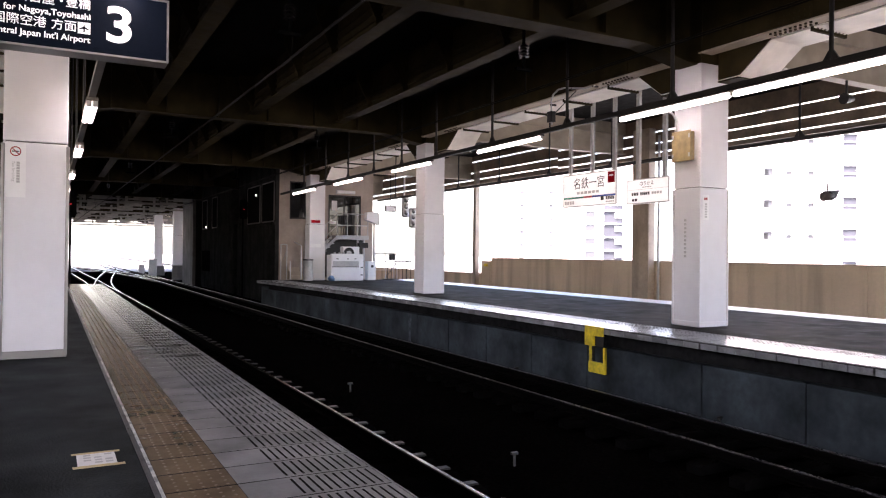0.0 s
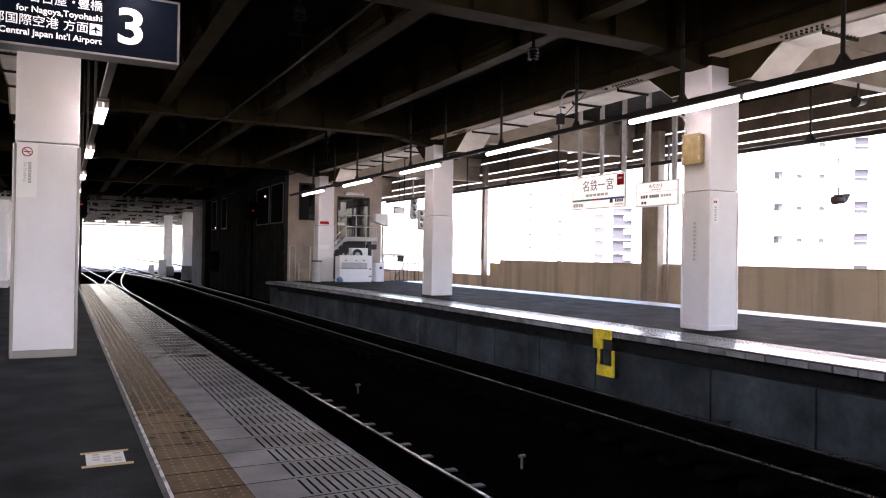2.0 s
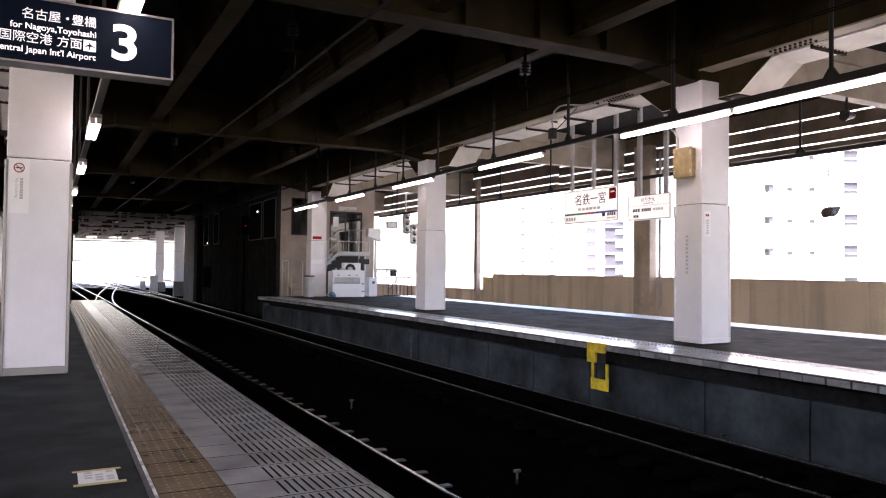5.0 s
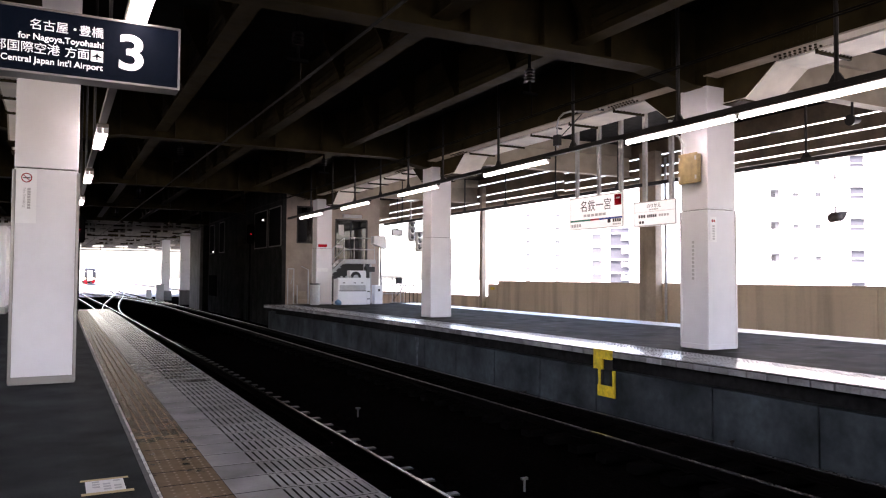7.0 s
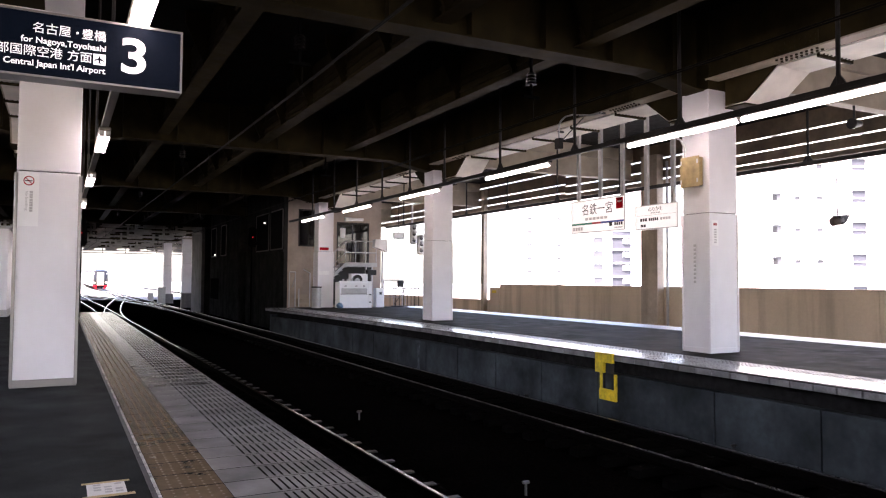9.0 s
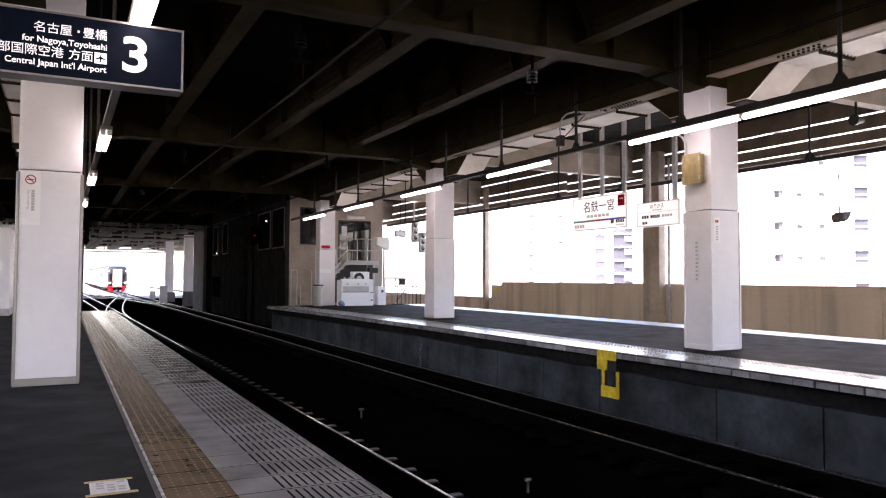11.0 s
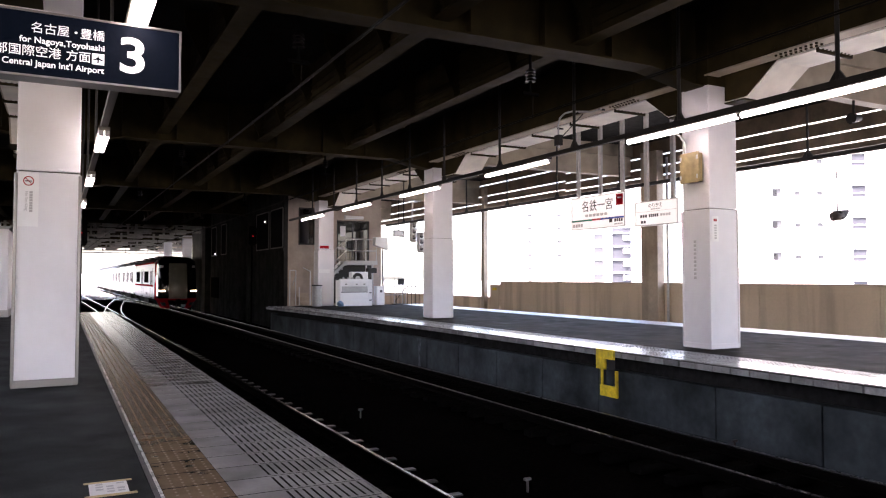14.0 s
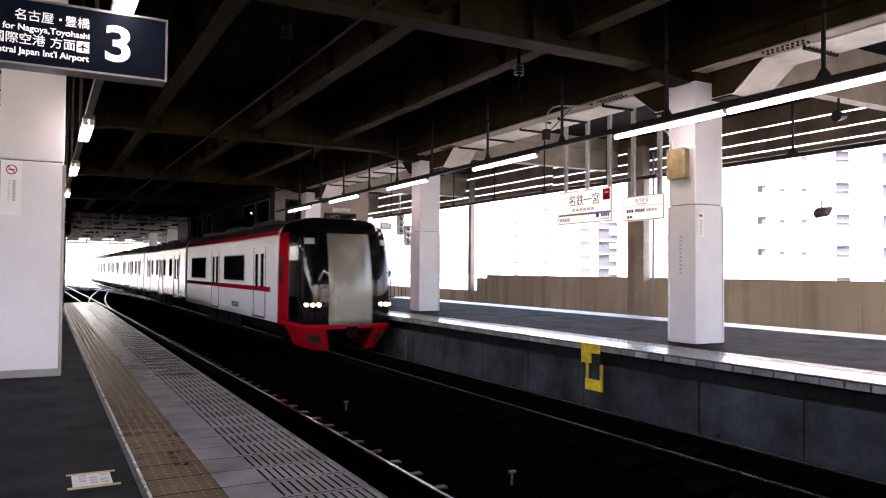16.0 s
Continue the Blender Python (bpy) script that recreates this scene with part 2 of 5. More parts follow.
bx(bm, -6.0, 0.56, -40, 33.2, -0.06, 0.0)
platform_a = setting("platform_near", bm, ASPHALT, "dark asphalt island platform with a tiled edge", "platform")
part("edge_joint_bed", box(0.56, 1.88, -40, 33.2, -0.05, -0.0048), GROOVE, platform_a, "dirty joint bed")

EDGE = [(-40, 9.36), (10, 9.40), (19, 9.42), (26, 9.28), (31, 9.05), (35.5, 8.75)]


def edge_x(y):
    for (a, xa), (b, xb) in zip(EDGE, EDGE[1:]):
        if y <= b:
            return xa + (xb - xa) * (y - a) / (b - a)
    return EDGE[-1][1]


def strip_slab(bm, off0, off1, z0, z1, right=None):
    """A slab that follows the far platform's edge, from off0 to off1 metres behind it (or to x = right)."""
    poly = [(x + off0, y) for y, x in EDGE]
    poly += [((x + off1) if right is None else right, y) for y, x in EDGE[::-1]]
    return prism(bm, poly, z0, z1, "z")


bm = strip_slab(bmesh.new(), 1.22, 0, -0.15, 0.0, right=15.75)
platform_b = setting("platform_far", bm, ASPHALT_R, "grey worn asphalt island platform", "platform")
# Slab coloured black so the gaps between lip blocks show as shadow.
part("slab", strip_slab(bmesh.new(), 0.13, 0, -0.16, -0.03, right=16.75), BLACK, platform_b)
# Back edge gets a whiter tone than the front tiles to carry glare.
part("back_edge", box(15.75, 16.9, -40, 35.5, -0.3, 0.004), STRIP, platform_b, "tiled far edge, whitened for the glare on it")
part("back_wall", box(16.4, 16.6, -40, 35.5, -1.32, -0.3), CONCRETE, platform_b)
part("end_wall", box(9.0, 16.4, 35.1, 35.4, -1.32, -0.3), CONCRETE, platform_b)

# ---- tracks ----
NEAR = [(-40, 3.38), (12, 3.38), (22, 3.29), (32, 3.21), (41, 3.12), (51, 3.0), (65, 2.87), (96, 2.3), (150, 1.2), (420, -6)]
FAR = [(-40, 7.99), (70, 7.97), (92, 7.76), (115, 7.56), (200, 7.3), (420, 7.1)]
THIRD = [(-40, 18.4), (420, 18.4)]


def along(path, y):
    for (a, xa), (b, xb) in zip(path, path[1:]):
        if y <= b:
            return xa + (xb - xa) * (y - a) / (b - a)
    return path[-1][1]


def swept(bm, pts, prof):
    """A rail profile (offset, height) swept along points (x, y)."""
    rings = [[bm.verts.new((x + o, y, z)) for o, z in prof] for x, y in pts]
    n = len(prof)
    for a, b in zip(rings, rings[1:]):
        for i in range(n):
            bm.faces.new((a[i], b[i], b[(i + 1) % n], a[(i + 1) % n]))
    bm.faces.new(rings[0]), bm.faces.new(rings[-1][::-1])
    bmesh.ops.recalc_face_normals(bm, faces=bm.faces[:])
    return bm


ZR = -1.06
FOOT = [(-0.065, ZR - 0.15), (-0.065, ZR - 0.135), (-0.012, ZR - 0.12), (-0.012, ZR - 0.04), (-0.033, ZR - 0.03), (-0.033, ZR - 0.012),
        (0.033, ZR - 0.012), (0.033, ZR - 0.03), (0.012, ZR - 0.04), (0.012, ZR - 0.12), (0.065, ZR - 0.135), (0.065, ZR - 0.15)]
HEADP = [(-0.033, ZR - 0.012), (-0.031, ZR - 0.003), (-0.022, ZR), (0.022, ZR), (0.031, ZR - 0.003), (0.033, ZR - 0.012)]


def rail(pts, parent, top=RAIL_TOP, lift=0.0):
    foot, head = [[(o, z + lift) for o, z in pr] for pr in (FOOT, HEADP)]
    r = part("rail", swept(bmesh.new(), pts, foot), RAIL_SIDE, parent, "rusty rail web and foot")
    part("running_surface", swept(bmesh.new(), pts, head), top, r, "polished running surface")


SLEEPER_ME = None


def track(name, path, label, y0, y1, sleepers_to, top=RAIL_TOP, lift=0.0):
    global SLEEPER_ME
    t = thing(name, (0, 0, 0), label, "track", kind="structure")
    ys = [y0 + i * 3 for i in range(int((y1 - y0) / 3) + 1)]
    for s in (-1, 1):
        rail([(along(path, y) + s * 0.555, y) for y in ys], t, top, lift)
    if SLEEPER_ME is None:
        b = bmesh.new()
        prism(b, [(-1.0, -1.33), (-1.0, -1.23), (-0.93, -1.205), (0.93, -1.205), (1.0, -1.23), (1.0, -1.33)], -0.11, 0.11)
        for s in (-1, 1):
            for d in (-0.09, 0.09):
                bx(b, s * 0.555 + d - 0.03, s * 0.555 + d + 0.03, -0.05, 0.05, -1.21, -1.19)
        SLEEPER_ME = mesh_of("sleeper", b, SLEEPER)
    y = 0.0
    while y < sleepers_to:
        piece("sleeper", SLEEPER_ME, t, (along(path, y), y, lift))
        y += 0.65
    return t


near_track = track("track_near", NEAR, "dark ballasted track with polished rails", -40, 420, 62)
far_track = track("track_far", FAR, "dark ballasted track under the train", -40, 420, 62, RAIL_SHADED, 0.07)
track("track_third", THIRD, "track between the platform and the parapet", -40, 420, 12)
CLIP_ME = mesh_of("rail_clip", box(0.16, 0.33, -0.055, 0.055, -0.035, -0.012, bevel=0.004), DARK)
y = 2.6
while y < 30:
    for s in (-1, 1):
        piece("rail_clip", CLIP_ME, near_track, (along(NEAR, y) + s * 0.555 + 0.02, y, -1.155))
    y += 0.65
# crossover rails between the two tracks
cross = thing("crossover", (0, 0, 0), "curved crossover rails between the two tracks", "track", kind="structure")
for s in (-1, 1):
    pts = []
    for i in range(25):
        u = i / 24
        y, v_ = 44 + 76 * u, 3 * u * u - 2 * u ** 3
        pts.append((along(NEAR, y) * (1 - v_) + along(FAR, y) * v_ + s * 0.555, y))
    rail(pts, cross)
    pts = []
    for i in range(25):
        u = i / 24
        y, v_ = 62 + 76 * u, 3 * u * u - 2 * u ** 3
        pts.append((along(FAR, y) * (1 - v_) + along(NEAR, y) * v_ + s * 0.555, y))
    rail(pts, cross)

# ---- roof, beams, columns, outer walls ----
bm = bmesh.new()
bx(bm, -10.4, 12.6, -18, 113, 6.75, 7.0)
setting("ceiling", bm, CEIL, "concrete ceiling over the tracks, toned dark for its shade", "ceiling")
setting("ceiling_far", box(12.6, 21.4, -18, 113, 6.75, 7.0), CEIL, "ceiling over the far platform, toned dark for its shade", "ceiling")

ROWS = [ROW0 + BAY * n for n in range(-2, 9)]
XS = (-0.17, 11.63)


def cross_beam(y):
    b = bmesh.new()
    low, mid = 5.22, 5.46
    prof = [(-10.2, 6.75), (-10.2, mid)]
    for c in XS:
        prof += [(c - 1.7, mid), (c - 0.45, low), (c + 0.45, low)] + ([(c + 1.7, mid)] if c < 5 else [])
    prof += [(12.5, 5.25), (12.5, 6.75)]
    prism(b, prof, y - 0.02, y + 0.02)
    # bottom flange
    lower = prof[1:-1]
    for (xa, za), (xb, zb) in zip(lower, lower[1:]):
        prism(b, [(xa, za), (xb, zb), (xb, zb - 0.03), (xa, za - 0.03)], y - 0.24, y + 0.24)
    for x in np.arange(-9.0, 12, 1.5):
        bx(b, x - 0.012, x + 0.012, y - 0.2, y + 0.2, mid + 0.01, 6.75)
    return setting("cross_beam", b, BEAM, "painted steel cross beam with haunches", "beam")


for y in ROWS:
    cross_beam(y)
    b = bmesh.new()
    bx(b, 12.5, 20.6, y - 0.16, y + 0.16, 5.49, 5.53)
    bx(b, 12.5, 20.6, y - 0.02, y + 0.02, 5.53, 6.3)
    bx(b, 12.5, 20.6, y - 0.14, y + 0.14, 6.3, 6.75)
    prism(b, [(12.72, 5.1), (12.72, 5.49), (13.8, 5.49)], y - 0.16, y + 0.16)
    setting("canopy_beam", b, MIDBEAM, "steel beam over the far platform, coloured pale for the light", "beam")


GUSSET = {}
for s in (-1, 1):
    GUSSET[s] = mesh_of("gusset", prism(bmesh.new(), [(s * 0.015, 5.68), (s * 0.16, 5.68), (s * 0.16, 5.8), (s * 0.5, 6.5), (s * 0.5, 6.75), (s * 0.015, 6.75)], -0.03, 0.03), BEAM)


def girder(x, bottom, y0, y1, deep=0.0):
    b = bmesh.new()
    bx(b, x - 0.015, x + 0.015, y0, y1, bottom, 6.75)
    bx(b, x - 0.17, x + 0.17, y0, y1, bottom - 0.025, bottom)
    y, stations = y0 + 1.2, []
    while y < y1:
        stations.append(y)
        y += 2.47
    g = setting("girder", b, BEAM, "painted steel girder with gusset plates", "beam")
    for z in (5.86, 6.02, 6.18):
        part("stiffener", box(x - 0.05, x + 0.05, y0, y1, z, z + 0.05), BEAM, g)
    for y in stations:
        for s in (-1, 1):
            piece("gusset", GUSSET[s], g, (x, y, 0))
    return g


for x in (-6.6, -3.5, 2.60, 5.52, 8.38):
    girder(x, 5.68, -18, 113)

# edge girders on both column lines, each with a pale boxed soffit that dips at the columns
def edge_girder(a, b_, c, side):
    """From row a to row b_ on the column line c; side is the way that its soffit faces away from the tracks."""
    def sx(x0, x1):
        return sorted((c + side * (x0 - 11.63), c + side * (x1 - 11.63)))
    bm = bmesh.new()
    y0, y1 = a + 0.36, b_ - 0.36
    low, mid = 4.89, 5.42
    h1 = 0.5 if y1 < 11 else 0.95
    prof = [(y0, 6.75), (y0, low), (y0 + 0.85, low), (y0 + 1.55, mid), (y1 - h1 - 0.7, mid), (y1 - h1, low), (y1, low), (y1, 6.75)]
    web = [(p, z + (0.03 if z < 6 else 0)) for p, z in prof]
    prism(bm, prof, *sx(11.77, 12.66), "x")
    g = setting("edge_girder", bm, SOFFIT, "pale boxed edge girder over the platform", "beam")
    y = y0 + 2.6
    while y < y1 - 1.8:
        part("rib", box(*sx(11.75, 12.70), y - 0.025, y + 0.025, mid - 0.05, mid + 0.05), BEAM, g)
        b = bmesh.new()
        for i in range(9):
            x = c + side * (0.2 + 0.1 * i)
            rod(b, (x, y - 0.06, mid - 0.012), (x, y - 0.06, mid + 0.005), 0.018, 6)
        tagged(part("bolts", b, BEAM, g), kind="stuff")
        y += 1.75
    for yy in (y0 + 1.9, y1 - 1.9):
        sp = part("splice_plate", box(*sx(11.30, 11.33), yy - 0.45, yy + 0.45, mid + 0.04, mid + 0.28), BEAM, g, "bolted splice plate")
        for z in (0, 1):
            b = bmesh.new()
            for i in range(9):
                for j in range(2):
                    p, q_ = sx(11.285, 11.325)
                    if z:
                        x = c + side * (-0.28 + j * 0.14)
                        rod(b, (x, yy - 0.4 + i * 0.1, mid - 0.045), (x, yy - 0.4 + i * 0.1, mid - 0.02), 0.026, 6)
                    else:
                        rod(b, (p, yy - 0.4 + i * 0.1, mid + 0.1 + j * 0.1), (q_, yy - 0.4 + i * 0.1, mid + 0.1 + j * 0.1), 0.02, 6)
            tagged(part("bolts", b, BEAM, sp), kind="stuff")
    for ya, yb_ in ((y0, y0 + 0.83), (y1 - h1 + 0.02, y1)):
        part("bearing_plate", box(*sx(11.72, 12.72), ya, yb_, low - 0.03, low - 0.002), BEAM, g, "thin dark olive plate under the haunch's low end")
    # Flange and inner web take the lightened tone in place of bounce light.
    part("lower_flange", box(*sx(11.28, 11.60), y0 - 0.1, y1 + 0.1, mid - 0.02, mid + 0.01), MIDBEAM, g, "flange coloured pale for light bounced from below")
    part("outer_web", box(*sx(11.33, 11.36), y0 - 0.1, y1 + 0.1, mid + 0.01, 6.75), BEAM, g, "olive web plate")
    part("web", prism(bmesh.new(), web, *sx(11.73, 11.768), "x"), BEAM, g, "olive web plate")
    part("inner_web", prism(bmesh.new(), web, *sx(12.662, 12.70), "x"), MIDBEAM, g)


for a, b_ in zip(ROWS, ROWS[1:]):
    edge_girder(a, b_, XS[1], 1)
    edge_girder(a + 0.36, b_ + 0.36, XS[0], -1)


def column(x, y, z0, far, label):
    c = thing("column", (x, y, 0), label, "column", "station columns", "structure")
    w, d = (0.385, 0.35) if far else (0.365, 0.35)
    part("lower_panel", box(-w, w, -d, d, z0 + 0.09, 2.755, bevel=0.012), WHITE, c)
    part("upper_panel", box(-w, w, -d, d, 2.765, 5.21, bevel=0.012), WHITE, c)
    part("base", box(-w - 0.012, w + 0.012, -d - 0.012, d + 0.012, z0, z0 + 0.1, bevel=0.006), RIM if not far else WHITE, c, "metal base plinth")
    part("core", box(-w + 0.03, w - 0.03, -d + 0.03, d - 0.03, z0, 6.7), BEAM, c)
    for sx in (-1, 1):
        for sy in (-1, 1):
            part("corner_strip", box(sx * w - 0.02, sx * w + 0.02, sy * d - 0.02, sy * d + 0.02, z0 + 0.02, 2.75 if far else 2.73, bevel=0.008), RIM if not far else WHITE, c, "corner guard")
    return c


for y in ROWS:
    if y < 33:
        column(XS[0] + 0.01, y + 0.36, 0, False, "white clad column with steel corner guards")
    else:
        column(XS[0] - 4.0, y, -1.32, False, "white clad column standing beyond the platform end")
    if y < 37:
        column(XS[1] + (0.15 if 20 < y < 30 else 0.03), y, 0, True, "white clad column on the far platform")
    elif 66 < y < 90:
        column(10.25 if y < 75 else 10.1, y - 1.7, -1.32, True, "pale column beside the far track")


def outer_wall(x, side, name, top=1.16, material=TAN):
    w = thing(name, (0, 0, 0), "parapet with open strip above, tan in the east, added light blocker in the west", "wall", kind="structure")
    # West runs are heights chosen to hold daylight off the pit and train.
    runs = ((-40, 33.2, top), (34.2, 104, 0.3)) if side > 0 else ((-40, 30, top), (30, 61, 6.7), (61, 104, top))
    for y0, y1, h in runs:
        n = max(1, round((y1 - y0) / 4.1))
        step = (y1 - y0) / n
        pm = mesh_of("parapet_panel", box(x, x + 0.22, 0.006, step - 0.006, -1.9, h, bevel=0.008), material)
        for i in range(n):
            piece("parapet_panel", pm, w, (0, y0 + i * step, 0))
        part("coping", box(x - 0.03, x + 0.25, y0, y1, h, h + 0.04), TAN_COL, w)
    y = 21.7 - BAY * 4
    while y < 104:
        if side > 0 and y > 40:
            break
        if side > 0 and y > 30:
            part("end_pier", box(x - 0.03, x + 0.25, 33.21, 34.19, -1.9, top - 0.14, bevel=0.02), material, w, "pale rendered end pier")
            part("yellow_plate", box(x - 0.05, x - 0.032, 33.5, 33.9, 0.72, 0.86), YELLOW, w, "small yellow plate")
            part("slim_pier", box(x - 0.25, x - 0.005, 34.45, 34.75, -1.32, 6.3, bevel=0.02), TAN_COL, w, "slim tan post")
            break
        part("pier", box(x - 0.35, x - 0.005, y - 0.45, y + 0.45, -1.32, 6.3, bevel=0.02), TAN_COL, w)
        part("downpipe", rod(bmesh.new(), (x - 0.12, y - 0.75, -1.3), (x - 0.12, y - 0.75, 6.0), 0.05, 10), PIPE, w)
        y += BAY
    for ya, yb_, gaps in ((-40, 27.5, (5.38, 5.74, 6.18)), (27.5, 104, (5.46, 5.85, 6.45))):
        for z0, z1 in zip((5.19,) + tuple(g_ + 0.028 for g_ in gaps), tuple(g_ - 0.028 for g_ in gaps) + (6.75,)):
            b = bmesh.new()
            prism(b, [(x, z0), (x + side * 0.1, z0), (x + side * 0.06, z1), (x, z1)], ya, yb_)
            part("slat", b, SLAT_E if side > 0 else SLAT, w)
    return w


for y, low in ((61.0, 4.9), (69.0, 4.88), (77.0, 4.86), (85.0, 4.84), (94.5, 4.82), (103.5, 4.80), (112.0, 4.74)):
    b = bmesh.new()
    bx(b, -9.8, 20.6, y - 0.09, y + 0.09, low, low + 0.16)
    bx(b, -9.8, 20.6, y - 0.07, y + 0.07, 5.75, 5.87)
    for i in range(11):
        x = -9.4 + i * 2.9
        bx(b, x - 0.09, x + 0.09, y - 0.05, y + 0.05, low + 0.16, 6.75)
        prism(b, [(x + 0.09, 5.87), (x + 0.09, 6.75), (x + 1.0, 6.75)], y - 0.03, y + 0.03)
        prism(b, [(x - 0.09, 5.87), (x - 0.09, 6.75), (x - 1.0, 6.75)], y - 0.03, y + 0.03)
        bx(b, x + 0.5, x + 1.9, y - 0.06, y + 0.06, low + 0.3, low + 0.75)
    setting("roof_truss", b, TRUSS, "grey steel roof truss with hung panels near the open end", "truss")
outer_wall(20.6, 1, "wall_east")
# Added west wall, dark and tall to block light from that side.
outer_wall(-9.8, -1, "west_light_block", 3.1, SLAT)
# ---- staff building at the end of the far platform ----
ob_ = thing("staff_building", (0, 0, 0), "dim staff building at the platform end with a raised cabin", "building", kind="structure")
# Track-side walls take the darkened tone that stands for their shade.
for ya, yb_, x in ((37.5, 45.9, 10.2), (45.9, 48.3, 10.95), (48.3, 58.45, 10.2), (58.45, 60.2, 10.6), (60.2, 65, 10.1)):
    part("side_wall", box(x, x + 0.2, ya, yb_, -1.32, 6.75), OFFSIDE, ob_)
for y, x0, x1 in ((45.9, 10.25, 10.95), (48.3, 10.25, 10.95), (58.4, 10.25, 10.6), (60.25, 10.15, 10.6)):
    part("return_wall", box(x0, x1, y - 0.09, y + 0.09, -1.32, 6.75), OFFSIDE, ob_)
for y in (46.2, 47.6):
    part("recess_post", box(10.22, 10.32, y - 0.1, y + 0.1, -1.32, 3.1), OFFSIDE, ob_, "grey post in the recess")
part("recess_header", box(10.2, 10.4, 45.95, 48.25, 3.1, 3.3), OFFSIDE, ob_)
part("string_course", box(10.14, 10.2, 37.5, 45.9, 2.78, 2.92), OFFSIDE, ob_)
part("end_wall", box(10.4, 15.4, 64.8, 65, -1.32, 6.2), OFFICE, ob_)
part("back_wall", box(15.4, 15.6, 37.5, 65, -1.32, 6.2), OFFICE, ob_)
b = bmesh.new()
bx(b, 10.4, 10.95, 37.5, 37.7, -1.32, 6.2)
bx(b, 10.95, 11.85, 37.5, 37.7, -1.32, 3.1)
bx(b, 10.95, 11.85, 37.5, 37.7, 5.05, 6.2)
bx(b, 11.85, 13.05, 37.5, 37.7, -1.32, 6.2)
bx(b, 13.05, 14.9, 37.5, 37.7, -1.32, 1.95)
bx(b, 13.05, 14.9, 37.5, 37.7, 4.45, 6.2)
bx(b, 14.9, 15.4, 37.5, 37.7, -1.32, 6.2)
part("front_wall", b, OFFICE, ob_)
part("floor_slab", box(11.2, 15.4, 37.7, 64.8, 1.8, 1.95), OFFICE, ob_)


def window(parent, x0, x1, y, z0, z1, mullions, name="window"):
    w = part(name, box(x0, x1, y + 0.05, y + 0.06, z0, z1), OFFWIN, parent, "dark glass")
    b = bmesh.new()
    for a0, a1, c0, c1 in ((x0, x1, z0, z0 + 0.07), (x0, x1, z1 - 0.07, z1), (x0, x0 + 0.07, z0, z1), (x1 - 0.07, x1, z0, z1)):
        bx(b, a0, a1, y + 0.0, y + 0.09, c0, c1)
    for m_ in mullions:
        bx(b, m_ - 0.03, m_ + 0.03, y + 0.01, y + 0.08, z0, z1)
    part("frame", b, DARK, w, "dark frame")
    return w


window(ob_, 10.95, 11.85, 37.5, 3.1, 5.05, ())
window(ob_, 13.05, 14.9, 37.5, 1.95, 4.45, (13.95,), "glazed_door")
for y0, y1, z0, z1 in ((52.4, 54.1, 3.05, 5.1), (56.1, 57.9, 3.05, 5.1), (37.7, 40.1, 3.0, 5.0), (40.6, 43.4, 3.0, 5.0)):
    w = part("side_window", box(10.17, 10.195, y0, y1, z0, z1), SIDEWIN, ob_, "dark side window")
    b = bmesh.new()
    for a, c, d, e in ((y0, y1, z0 - 0.06, z0), (y0, y1, z1, z1 + 0.06), (y0 - 0.06, y0, z0, z1), (y1, y1 + 0.06, z0, z1)):
        bx(b, 10.15, 10.2, a, c, d, e)
    part("frame", b, PIER, w)
for x0, x1, z0, z1 in ((13.25, 13.55, 3.6, 4.15), (13.1, 13.5, 2.9, 3.05)):
    part("door_paper", box(x0, x1, 37.535, 37.545, z0, z1), PAPER, ob_, "white paper on the glazed door")
part("hatch", box(10.15, 10.19, 54.9, 57.9, -0.1, 1.4), BLACK, ob_, "dark hatch")
part("corner_pier", box(9.86, 10.09, 60.3, 65.2, -1.32, 6.75), PIER, ob_, "pale grey corner pier")
# Made-up fittings whose glow replaces two bright glints on the side.
for y, z in ((55.9, 3.12), (41.1, 4.5)):
    wl = thing("wall_fitting", (10.12, y, z), "tiny glowing dot standing in for a glint on the building side", "lamp")
    part("bracket", box(-0.02, 0.06, -0.04, 0.04, -0.1, 0.1), DARK, wl)
    part("bulb", rod(bmesh.new(), (-0.05, 0, -0.03), (-0.05, 0, 0.05), 0.035, 10), GLINT, wl, "glowing dot for the glint")
# bulkhead lamp on the wall
bl = thing("wall_fitting", (14.0, 37.4, 4.62), "small white bulkhead lamp above the glazed door", "lamp")
part("body", rod(bmesh.new(), (-0.5, 0, 0), (0.5, 0, 0), 0.09, 12), SIGNW, bl)
part("bracket", box(-0.55, -0.2, -0.02, 0.1, -0.12, 0.12, bevel=0.01), PIPE, bl)

# raised landing and stairs to the glazed door
st = thing("landing_stairs", (-0.35, 0, 0.3), "grey steel stairs and landing with tubular rails", "stairs")
part("landing", box(13.5, 15.25, 36.3, 37.48, 1.76, 1.98, bevel=0.01), PIPE, st)
part("stringer", prism(bmesh.new(), [(11.9, -0.3), (11.9, 0.0), (12.25, 0.85), (13.5, 1.98), (13.5, 1.8), (12.36, 0.75)], 36.3, 36.36), PIPE, st)
part("stringer", prism(bmesh.new(), [(12.25, 0.55), (12.25, 0.85), (13.5, 1.98), (13.5, 1.8)], 37.2, 37.26), SIGNW, st)
for i in range(6):
    part("tread", box(12.25 + i * 0.21, 12.5 + i * 0.21, 36.36, 37.2, 0.72 + i * 0.2, 0.76 + i * 0.2), PIPE, st)
# Added dark panel in place of the black shade below the landing.
part("shadow_board", box(12.9, 15.3, 37.3, 37.45, -0.25, 1.8), DARK, st, "dark panel standing in for the shade under the landing")
